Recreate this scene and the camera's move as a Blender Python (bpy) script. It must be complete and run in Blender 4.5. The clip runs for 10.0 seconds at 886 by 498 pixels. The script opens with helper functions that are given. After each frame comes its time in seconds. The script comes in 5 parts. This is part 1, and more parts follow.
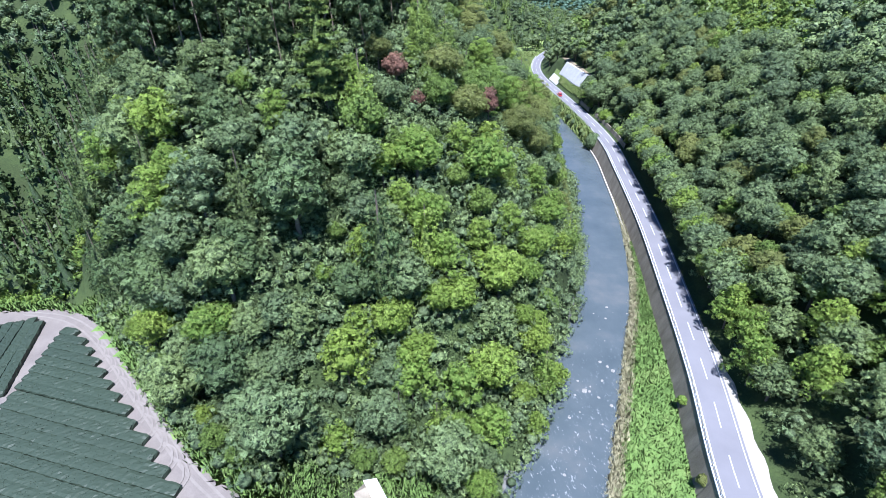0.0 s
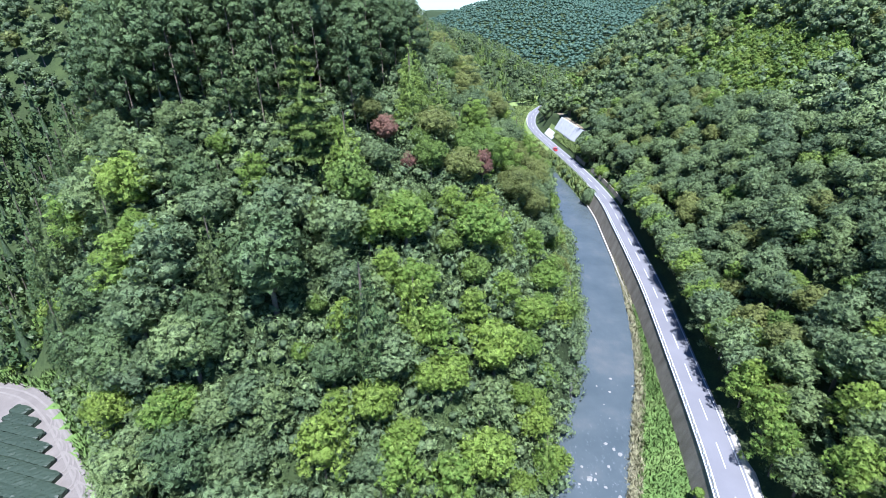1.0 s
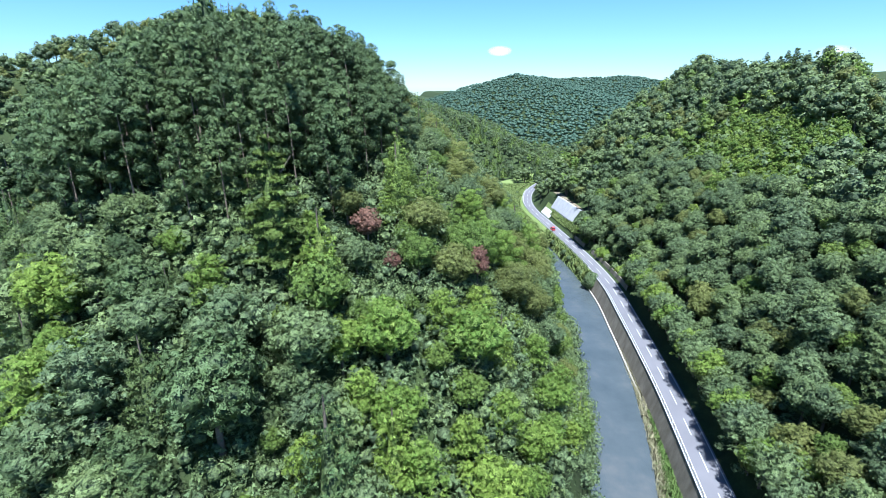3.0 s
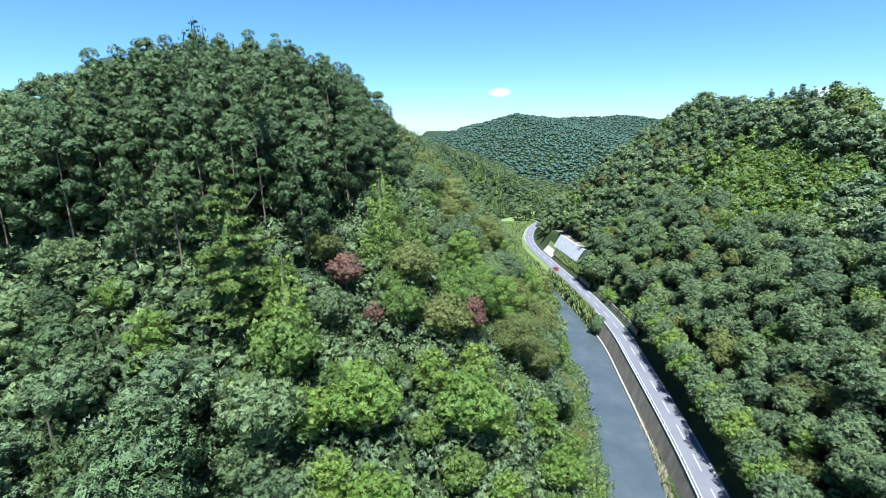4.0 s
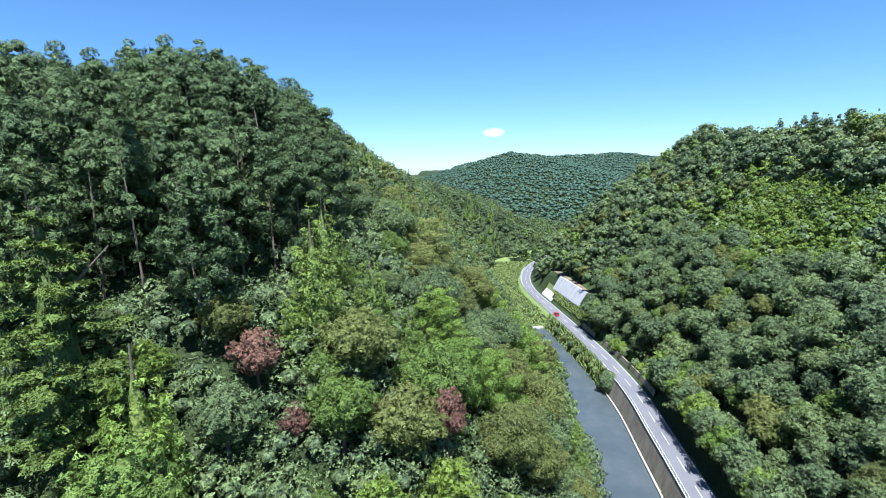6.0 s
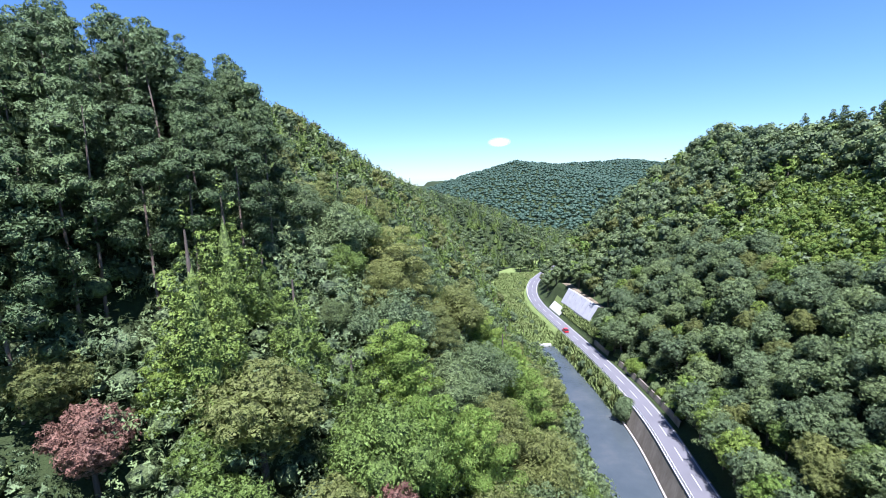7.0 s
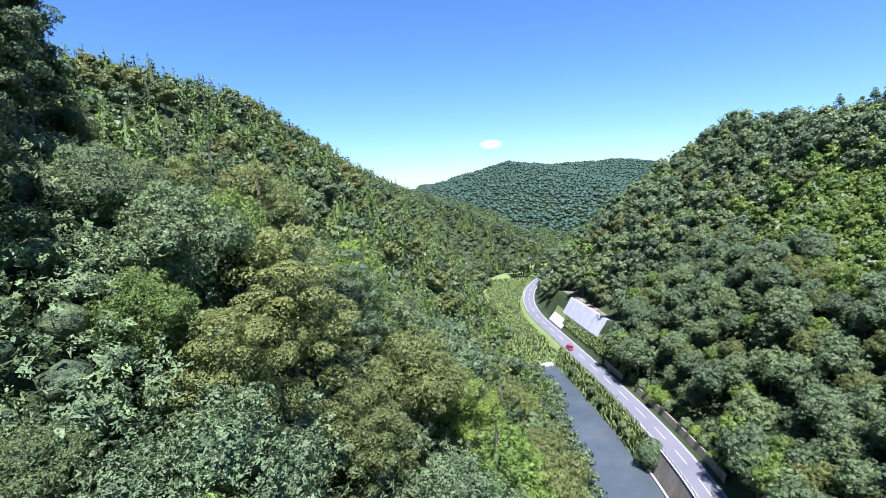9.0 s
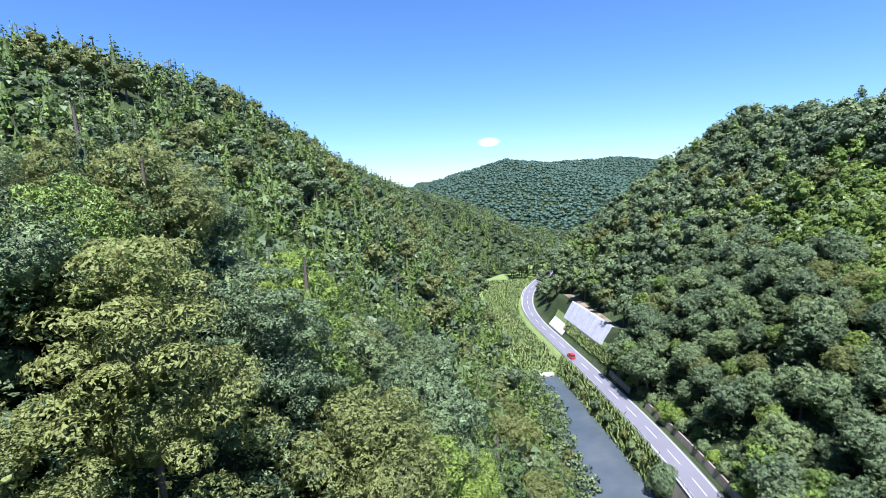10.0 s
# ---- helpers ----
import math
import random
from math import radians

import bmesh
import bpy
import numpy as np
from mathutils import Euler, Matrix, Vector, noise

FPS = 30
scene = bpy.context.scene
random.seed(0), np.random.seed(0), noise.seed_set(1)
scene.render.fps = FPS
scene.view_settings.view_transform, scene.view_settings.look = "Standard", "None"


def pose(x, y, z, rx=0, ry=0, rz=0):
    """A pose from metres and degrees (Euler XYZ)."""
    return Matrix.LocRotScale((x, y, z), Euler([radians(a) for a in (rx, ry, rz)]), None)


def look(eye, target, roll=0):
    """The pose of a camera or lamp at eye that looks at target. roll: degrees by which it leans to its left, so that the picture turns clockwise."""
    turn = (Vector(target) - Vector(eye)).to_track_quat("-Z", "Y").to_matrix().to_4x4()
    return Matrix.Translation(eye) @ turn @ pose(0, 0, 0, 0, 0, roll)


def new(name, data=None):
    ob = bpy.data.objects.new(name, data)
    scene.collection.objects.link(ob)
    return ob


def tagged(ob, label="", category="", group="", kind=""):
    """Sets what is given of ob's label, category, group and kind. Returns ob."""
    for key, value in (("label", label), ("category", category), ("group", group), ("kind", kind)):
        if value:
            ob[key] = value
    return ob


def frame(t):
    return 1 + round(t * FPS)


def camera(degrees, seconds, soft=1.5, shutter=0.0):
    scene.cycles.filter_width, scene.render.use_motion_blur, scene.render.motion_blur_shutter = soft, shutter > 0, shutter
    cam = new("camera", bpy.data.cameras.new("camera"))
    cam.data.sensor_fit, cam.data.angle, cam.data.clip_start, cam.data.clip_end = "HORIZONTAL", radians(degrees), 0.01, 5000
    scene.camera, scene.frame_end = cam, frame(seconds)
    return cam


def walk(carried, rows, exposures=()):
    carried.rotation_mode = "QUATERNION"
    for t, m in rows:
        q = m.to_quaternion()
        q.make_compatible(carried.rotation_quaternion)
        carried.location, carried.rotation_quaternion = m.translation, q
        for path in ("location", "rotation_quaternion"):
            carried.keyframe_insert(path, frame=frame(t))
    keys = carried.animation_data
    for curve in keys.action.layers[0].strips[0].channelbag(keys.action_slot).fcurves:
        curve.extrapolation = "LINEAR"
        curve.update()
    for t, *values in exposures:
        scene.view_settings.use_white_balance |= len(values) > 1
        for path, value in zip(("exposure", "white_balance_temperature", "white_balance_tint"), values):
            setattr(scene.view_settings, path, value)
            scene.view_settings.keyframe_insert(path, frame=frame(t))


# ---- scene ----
cam = camera(84.0, 10.0, 0.8)
PATH = [
    (0, (-3.532, -0.852, 62.766), (-3.358, 0.84, 61.713), -1.5),
    (0.5, (-2.621, 2.734, 62.894), (-2.433, 4.471, 61.922), -1.1),
    (1, (-1.837, 5.867, 63.214), (-1.636, 7.647, 62.324), -0.9),
    (1.5, (-1.192, 8.937, 63.454), (-0.979, 10.758, 62.654), -0.6),
    (2, (-0.624, 11.466, 63.674), (-0.405, 13.312, 62.936), -0.4),
    (2.5, (-0.124, 13.987, 63.932), (0.101, 15.851, 63.243), -0.3),
    (2.7, (0.051, 15.276, 64.112), (0.282, 17.146, 63.443), -0.3),
    (3.8, (2.786, 24.386, 62.725), (3.012, 26.308, 62.22), -0.8),
    (4, (3.209, 26.241, 62.691), (3.438, 28.168, 62.207), -0.6),
    (4.5, (4.324, 30.392, 62.392), (4.559, 32.329, 61.952), -0.7),
    (5, (5.392, 34.229, 62.003), (5.633, 36.173, 61.599), -0.9),
    (5.5, (6.412, 37.892, 61.404), (6.658, 39.841, 61.026), -0.9),
    (5.6, (6.702, 38.885, 61.359), (6.942, 40.833, 60.978), -0.9),
    (5.7, (7.104, 40.208, 61.277), (7.352, 42.157, 60.907), -0.9),
    (6.8, (13.748, 55.741, 59.291), (13.969, 57.707, 58.998), -2.3),
    (7, (14.375, 58.531, 58.954), (14.593, 60.497, 58.665), -2.3),
    (7.5, (15.808, 65.083, 58.04), (16.03, 67.05, 57.756), -2.5),
    (8, (17.267, 71.195, 57.275), (17.498, 73.162, 56.996), -2.7),
    (8.5, (18.689, 77.225, 56.564), (18.93, 79.191, 56.284), -2.8),
    (9, (20.337, 83.136, 56.112), (20.583, 85.102, 55.834), -3.0),
    (9.1, (20.65, 84.185, 56.048), (20.898, 86.15, 55.772), -2.8),
    (9.5, (21.694, 88.537, 55.688), (21.943, 90.502, 55.409), -3.0),
    (10, (23.054, 93.706, 55.475), (23.309, 95.669, 55.189), -2.8),
]
walk(cam, [(t, look(eye, target, roll)) for t, eye, target, roll in PATH],
     [(0.0, 1.55, 5400, 16), (2.7, 1.49, 5400, 9), (5.7, 1.34, 5650, 6), (6.8, 1.42, 5600, 22), (10.0, 1.42, 5550, 20)])

# ---- world and sun ----
SUN_AZ, SUN_EL = 178.0, 67.0   # degrees clockwise from +y, and above the horizon
world = bpy.data.worlds.new("sky")
scene.world = world
world.use_nodes = True
wn = world.node_tree.nodes
sky = wn.new("ShaderNodeTexSky")
sky.sky_type = "NISHITA"
sky.sun_disc = False
sky.sun_elevation, sky.sun_rotation = radians(SUN_EL), radians(SUN_AZ)
sky.air_density, sky.dust_density, sky.ozone_density = 1.0, 0.0, 3.0
wn["Background"].inputs["Strength"].default_value = 0.058
tone = wn.new("ShaderNodeMix")
tone.data_type, tone.blend_type = "RGBA", "MULTIPLY"
tone.inputs[0].default_value, tone.inputs[7].default_value = 1.0, (0.70, 0.93, 1.14, 1)
world.node_tree.links.new(sky.outputs["Color"], tone.inputs[6])
world.node_tree.links.new(tone.outputs[2], wn["Background"].inputs["Color"])
sun_data = bpy.data.lights.new("sun", "SUN")
sun_data.energy, sun_data.angle, sun_data.color = 5.0, radians(0.53), (1.0, 0.96, 0.89)
sun = new("sun", sun_data)
_s = Vector((math.sin(radians(SUN_AZ)) * math.cos(radians(SUN_EL)), math.cos(radians(SUN_AZ)) * math.cos(radians(SUN_EL)), math.sin(radians(SUN_EL))))
sun.matrix_world = look(_s * 300, (0, 0, 0))


# ---- materials ----
def material(name, rough=0.8, spec=0.3, metal=0.0):
    m = bpy.data.materials.new(name)
    m.use_nodes = True
    b = m.node_tree.nodes["Principled BSDF"]
    b.inputs["Roughness"].default_value = rough
    b.inputs["Specular IOR Level"].default_value = spec
    b.inputs["Metallic"].default_value = metal
    return m, m.node_tree, b


def ramp(nt, fac, stops):
    r = nt.nodes.new("ShaderNodeValToRGB")
    el = r.color_ramp.elements
    while len(el) < len(stops):
        el.new(0.5)
    for e, (p, c) in zip(el, stops):
        e.position, e.color = p, (*c, 1)
    nt.links.new(fac, r.inputs["Fac"])
    return r.outputs["Color"]


def noise_node(nt, scale, detail=4.0, rough=0.6, coords="Object", stretch=None):
    tc = nt.nodes.new("ShaderNodeTexCoord")
    n = nt.nodes.new("ShaderNodeTexNoise")
    n.inputs["Scale"].default_value, n.inputs["Detail"].default_value, n.inputs["Roughness"].default_value = scale, detail, rough
    src = tc.outputs[coords]
    if stretch:
        mp = nt.nodes.new("ShaderNodeMapping")
        mp.inputs["Scale"].default_value = stretch
        nt.links.new(src, mp.inputs["Vector"])
        src = mp.outputs["Vector"]
    nt.links.new(src, n.inputs["Vector"])
    return n.outputs["Fac"]


def maths(nt, op, a, b=None):
    n = nt.nodes.new("ShaderNodeMath")
    n.operation = op
    for i, v in enumerate((a, b)):
        if v is None:
            continue
        if isinstance(v, (int, float)):
            n.inputs[i].default_value = v
        else:
            nt.links.new(v, n.inputs[i])
    return n.outputs[0]


def mix(nt, fac, a, b, blend="MIX"):
    n = nt.nodes.new("ShaderNodeMix")
    n.data_type, n.blend_type = "RGBA", blend
    for sock, v in ((n.inputs[0], fac), (n.inputs[6], a), (n.inputs[7], b)):
        if isinstance(v, (int, float)):
            sock.default_value = v
        elif isinstance(v, tuple):
            sock.default_value = (*v, 1)
        else:
            nt.links.new(v, sock)
    return n.outputs[2]


def bump(nt, b, height, strength=0.4, dist=0.1):
    n = nt.nodes.new("ShaderNodeBump")
    n.inputs["Strength"].default_value, n.inputs["Distance"].default_value = strength, dist
    nt.links.new(height, n.inputs["Height"])
    nt.links.new(n.outputs["Normal"], b.inputs["Normal"])


def leaf(name, dark, mid, light, tip, glow=0.22, rough=0.5, ragged=9.0, spread=0.55, body=False):
    """Foliage: a tint for each tree, a small one for each spray, some light let through, and gaps between the leaves of a spray."""
    m, nt, b = material(name, rough, 0.24)
    info = nt.nodes.new("ShaderNodeObjectInfo")
    att = nt.nodes.new("ShaderNodeAttribute")
    att.attribute_name = "tint"
    tree = maths(nt, "FRACT", maths(nt, "ADD", info.outputs["Random"], att.outputs["Fac"]))
    col = ramp(nt, tree, [(0.0, dark), (0.4, mid), (0.8, light), (1.0, mid)])
    geo = nt.nodes.new("ShaderNodeNewGeometry")
    isl = geo.outputs["Random Per Island"]
    col = mix(nt, maths(nt, "MULTIPLY", maths(nt, "POWER", isl, 2.5), 0.6), col, tip)
    age = nt.nodes.new("ShaderNodeVectorMath")
    age.operation = "SCALE"
    nt.links.new(col, age.inputs[0])
    nt.links.new(maths(nt, "ADD", maths(nt, "MULTIPLY", maths(nt, "FRACT", maths(nt, "MULTIPLY", isl, 37.0)), spread), 1.06 - spread / 2), age.inputs["Scale"])
    col = age.outputs[0]
    # crown's inner body: shade between the leaves is put into its colour
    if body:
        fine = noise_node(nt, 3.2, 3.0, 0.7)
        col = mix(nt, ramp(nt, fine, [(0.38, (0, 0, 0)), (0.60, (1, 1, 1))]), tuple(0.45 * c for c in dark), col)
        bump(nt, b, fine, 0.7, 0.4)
    elif ragged:
        fine = noise_node(nt, ragged * 1.7, 1.0)
        col = mix(nt, maths(nt, "MULTIPLY", fine, 0.42), col, tuple(c * 0.5 for c in mid))
    nt.links.new(col, b.inputs["Base Color"])
    if ragged and not body:
        bump(nt, b, noise_node(nt, ragged * 0.8, 1.0), 1.0, 0.2)
    tr = nt.nodes.new("ShaderNodeBsdfTranslucent")
    nt.links.new(mix(nt, 0.35, col, tip), tr.inputs["Color"])
    sh = nt.nodes.new("ShaderNodeMixShader")
    sh.inputs[0].default_value = glow
    nt.links.new(b.outputs[0], sh.inputs[1])
    nt.links.new(tr.outputs[0], sh.inputs[2])
    out = sh.outputs[0]
    if ragged and not body:
        gap = maths(nt, "GREATER_THAN", noise_node(nt, ragged, 0.0), 0.545)
        clear = nt.nodes.new("ShaderNodeBsdfTransparent")
        sh2 = nt.nodes.new("ShaderNodeMixShader")
        nt.links.new(gap, sh2.inputs[0])
        nt.links.new(out, sh2.inputs[1])
        nt.links.new(clear.outputs[0], sh2.inputs[2])
        out = sh2.outputs[0]
    nt.links.new(out, nt.nodes["Material Output"].inputs["Surface"])
    return m


def two_scale(name, stops, scale, fine, rough=0.9, spec=0.2, bumps=0.5, dist=0.1, mixf=0.35, fine_stops=None, stretch=None):
    m, nt, b = material(name, rough, spec)
    big = ramp(nt, noise_node(nt, scale, 5, stretch=stretch), stops)
    f = noise_node(nt, fine, 4, 0.7)
    small = ramp(nt, f, fine_stops or [(0.3, stops[0][1]), (0.7, stops[-1][1])])
    nt.links.new(mix(nt, mixf, big, small), b.inputs["Base Color"])
    bump(nt, b, f, bumps, dist)
    return m


TONES = {
    "evergreen": ((0.066, 0.100, 0.050), (0.096, 0.138, 0.059), (0.142, 0.190, 0.066), (0.18, 0.23, 0.105), 0.22),
    "light": ((0.100, 0.172, 0.034), (0.132, 0.210, 0.038), (0.186, 0.255, 0.044), (0.29, 0.35, 0.09), 0.38),
    "cedar": ((0.032, 0.058, 0.022), (0.045, 0.077, 0.025), (0.066, 0.096, 0.029), (0.115, 0.15, 0.05), 0.1),
    "pine": ((0.046, 0.074, 0.029), (0.060, 0.093, 0.034), (0.078, 0.115, 0.040), (0.12, 0.17, 0.080), 0.15),
    "cypress": ((0.080, 0.128, 0.026), (0.104, 0.158, 0.030), (0.132, 0.184, 0.034), (0.17, 0.24, 0.07), 0.15),
    "olive": ((0.116, 0.142, 0.046), (0.146, 0.172, 0.052), (0.178, 0.200, 0.058), (0.23, 0.25, 0.09), 0.42),
    "fir": ((0.048, 0.080, 0.016), (0.060, 0.096, 0.020), (0.076, 0.114, 0.024), (0.14, 0.18, 0.04), 0.1),
    # bluer green: the haze over the far mountain is mixed into its leaf colour
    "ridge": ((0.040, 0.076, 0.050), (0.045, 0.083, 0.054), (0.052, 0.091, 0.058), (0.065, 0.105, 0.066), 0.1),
    "red": ((0.15, 0.070, 0.055), (0.19, 0.095, 0.070), (0.21, 0.12, 0.085), (0.27, 0.18, 0.13), 0.15),
}
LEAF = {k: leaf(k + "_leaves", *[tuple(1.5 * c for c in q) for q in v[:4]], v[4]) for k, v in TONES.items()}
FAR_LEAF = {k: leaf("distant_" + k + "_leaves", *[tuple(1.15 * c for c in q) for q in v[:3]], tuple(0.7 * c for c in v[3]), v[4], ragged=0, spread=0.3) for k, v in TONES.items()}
# darker copy of each leaf colour, painting the shade inside the crowns
SHADE_LEAF = {k: leaf("shaded_inner_" + k + "_leaves", *v, body=True, spread=0.3) for k, v in TONES.items()}
BARK = two_scale("bark", [(0.3, (0.07, 0.055, 0.042)), (0.7, (0.16, 0.135, 0.11))], 1.5, 14, stretch=(1, 1, 0.2))
PALE_BARK = two_scale("pine_bark", [(0.3, (0.12, 0.09, 0.07)), (0.7, (0.25, 0.20, 0.16))], 1.5, 14, stretch=(1, 1, 0.2))
GROUND = two_scale("forest_floor", [(0.3, (0.020, 0.028, 0.012)), (0.55, (0.035, 0.055, 0.018)), (0.75, (0.06, 0.085, 0.025))], 0.15, 2.2, bumps=0.8, dist=0.4)
GRASS = two_scale("grass", [(0.3, (0.075, 0.138, 0.034)), (0.5, (0.112, 0.190, 0.046)), (0.72, (0.180, 0.240, 0.078))], 0.25, 5, bumps=0.7, dist=0.25)
MEADOW = two_scale("meadow_grass", [(0.3, (0.110, 0.165, 0.046)), (0.55, (0.155, 0.212, 0.062)), (0.75, (0.225, 0.25, 0.105))], 0.12, 3, bumps=0.6, dist=0.2)
DRY = two_scale("dry_reeds", [(0.3, (0.20, 0.20, 0.10)), (0.55, (0.30, 0.28, 0.17)), (0.75, (0.42, 0.38, 0.26))], 0.6, 7, bumps=0.7, dist=0.2)
ASPHALT = two_scale("asphalt", [(0.3, (0.125, 0.123, 0.136)), (0.7, (0.160, 0.157, 0.172))], 0.12, 30, 0.85, 0.25, 0.15, 0.01, 0.3)
PAINT = two_scale("road_paint", [(0.3, (0.36, 0.36, 0.36)), (0.7, (0.56, 0.56, 0.56))], 0.9, 12, 0.7, 0.3, 0.1, 0.01)
GRAVEL = two_scale("gravel_shoulder", [(0.3, (0.24, 0.22, 0.19)), (0.7, (0.36, 0.335, 0.29))], 0.5, 9, bumps=0.6, dist=0.06)
DIRT = two_scale("dirt_track", [(0.3, (0.115, 0.100, 0.092)), (0.55, (0.150, 0.132, 0.120)), (0.75, (0.20, 0.178, 0.160))], 0.35, 6, bumps=0.5, dist=0.08)
RUT = two_scale("tyre_marks", [(0.3, (0.145, 0.129, 0.116)), (0.7, (0.205, 0.184, 0.166))], 0.8, 6, bumps=0.4, dist=0.05)
SOIL = two_scale("tea_soil", [(0.3, (0.03, 0.03, 0.022)), (0.7, (0.06, 0.058, 0.042))], 0.8, 6)
CONCRETE = two_scale("weathered_concrete", [(0.25, (0.11, 0.095, 0.072)), (0.5, (0.21, 0.185, 0.145)), (0.75, (0.32, 0.29, 0.24))], 0.45, 6, bumps=0.4, dist=0.05, stretch=(1, 1, 0.35))
PALE = two_scale("pale_concrete", [(0.3, (0.29, 0.295, 0.315)), (0.7, (0.44, 0.445, 0.47))], 0.35, 5, bumps=0.4, dist=0.05)
WHITE = two_scale("white_concrete", [(0.3, (0.46, 0.455, 0.44)), (0.7, (0.62, 0.615, 0.60))], 0.5, 6, bumps=0.2, dist=0.04)
STEEL = two_scale("galvanised_steel", [(0.3, (0.50, 0.50, 0.50)), (0.7, (0.72, 0.72, 0.72))], 0.6, 8, 0.5, 0.5, 0.05, 0.01)
STONE = two_scale("river_stone", [(0.3, (0.12, 0.12, 0.115)), (0.7, (0.29, 0.285, 0.27))], 0.8, 6, bumps=0.5, dist=0.05)
BED = two_scale("river_bed", [(0.3, (0.070, 0.072, 0.070)), (0.55, (0.115, 0.115, 0.11)), (0.75, (0.19, 0.185, 0.17))], 0.22, 2.5, bumps=0.8, dist=0.2)
ROCK = two_scale("bare_rock", [(0.3, (0.06, 0.045, 0.03)), (0.5, (0.17, 0.135, 0.085)), (0.72, (0.30, 0.26, 0.19))], 0.3, 3, bumps=0.9, dist=0.3)
TEA = leaf("tea_leaves", (0.024, 0.035, 0.025), (0.026, 0.038, 0.027), (0.029, 0.042, 0.029), (0.046, 0.064, 0.044), 0.1, ragged=0)

WATER, _nt, _b = material("river_water", 0.16, 0.5)
_rip = noise_node(_nt, 1.3, 5, 0.65, stretch=(1.0, 0.4, 1))
_tone = ramp(_nt, noise_node(_nt, 0.09, 4), [(0.3, (0.050, 0.064, 0.070)), (0.55, (0.066, 0.080, 0.086)), (0.72, (0.094, 0.100, 0.100))])
_tc = _nt.nodes.new("ShaderNodeTexCoord")
_sep = _nt.nodes.new("ShaderNodeSeparateXYZ")
_nt.links.new(_tc.outputs["Object"], _sep.inputs[0])
_riffle = _nt.nodes.new("ShaderNodeMapRange")
_riffle.inputs[1].default_value, _riffle.inputs[2].default_value, _riffle.inputs[3].default_value, _riffle.inputs[4].default_value = 72.0, 40.0, 0.0, 1.0
_nt.links.new(_sep.outputs["Y"], _riffle.inputs[0])
_foam = maths(_nt, "MULTIPLY", ramp(_nt, noise_node(_nt, 1.9, 6, 0.75, stretch=(1.0, 0.45, 1)), [(0.58, (0, 0, 0)), (0.72, (1, 1, 1))]), maths(_nt, "MULTIPLY", _riffle.outputs[0], 0.75))
_nt.links.new(mix(_nt, _foam, _tone, (0.42, 0.43, 0.44)), _b.inputs["Base Color"])
_nt.links.new(maths(_nt, "ADD", maths(_nt, "MULTIPLY", _foam, 0.6), 0.16), _b.inputs["Roughness"])
bump(_nt, _b, _rip, 0.5, 0.2)


# ---- the lie of the land ----
def curve_of(ys, xs):
    """A smooth x(y) through a few stations."""
    ys, xs = np.array(ys, float), np.array(xs, float)
    d = np.diff(xs) / np.diff(ys)
    m = np.concatenate(([d[0]], (d[:-1] + d[1:]) / 2, [d[-1]]))

    def f(y):
        y = np.clip(np.asarray(y, float), ys[0], ys[-1])
        i = np.clip(np.searchsorted(ys, y, side="right") - 1, 0, len(ys) - 2)
        h = ys[i + 1] - ys[i]
        t = (y - ys[i]) / h
        return ((1 + 2 * t) * (1 - t) ** 2 * xs[i] + t * (1 - t) ** 2 * h * m[i]
                + t * t * (3 - 2 * t) * xs[i + 1] + t * t * (t - 1) * h * m[i + 1])
    return f


road_x = curve_of([-120, -40, 0, 35, 53, 79, 103, 123, 140, 160, 182, 215, 245, 268, 285, 300, 318, 335, 355, 380, 420, 470],
                  [5, 20, 29.5, 39.5, 46, 54.0, 61.0, 66.0, 70.0, 74.5, 77.2, 78.8, 79.6, 80.3, 82.6, 86.5, 93.5, 103, 118, 146, 205, 300])
river_r = curve_of([-120, 0, 38, 55, 66, 79, 94, 119, 138, 160, 174, 188, 200, 220, 232],
                   [-14, 6, 23.2, 32.4, 38.2, 45.3, 51.6, 60.0, 65.2, 70.5, 71.0, 74.2, 75.0, 74.6, 73.0])
river_l = curve_of([-120, 0, 40, 54, 67, 77, 95, 114, 140, 176, 194, 210, 222, 232],
                   [-34, -10, 9.5, 20.5, 25.5, 32.0, 40.0, 46.5, 54.0, 61.5, 64.5, 67.5, 68.8, 69.5])
RIVER_END = 231.0
HALF = 2.35      # half the width of the carriageway
WALL_TOP, WALL_FOOT = -HALF - 0.55, -HALF - 1.9


def cosine_of(y):
    s = (road_x(np.asarray(y) + 1.0) - road_x(np.asarray(y) - 1.0)) / 2
    return 1 / np.sqrt(1 + s * s)


def ridge(x, y, pts, reach, power=1.7):
    """Height of a hill that falls away on both sides of a crest line; each point is x, y, height."""
    best = np.full(np.shape(x), -50.0)
    for (ax, ay, ah), (bx, by, bh) in zip(pts[:-1], pts[1:]):
        dx, dy = bx - ax, by - ay
        t = np.clip(((x - ax) * dx + (y - ay) * dy) / (dx * dx + dy * dy), 0, 1)
        d = np.hypot(x - ax - t * dx, y - ay - t * dy)
        h = ah + t * (bh - ah)
        r = reach * h
        best = np.maximum(best, h * (1 - (d / r) ** power))
    return best


def far_ridge(x, y):
    """The far mountain: steep along its crest, with a long face towards the valley."""
    return ridge(x, 1130 + (y - 1130) * 0.42, [(a, 1130 + (b - 1130) * 0.42, c) for a, b, c in FAR_CREST], 3.4, 1.05)


def smooth_max(a, b, k=5.0):
    h = np.clip(0.5 + 0.5 * (a - b) / k, 0, 1)
    return b + (a - b) * h + k * h * (1 - h)


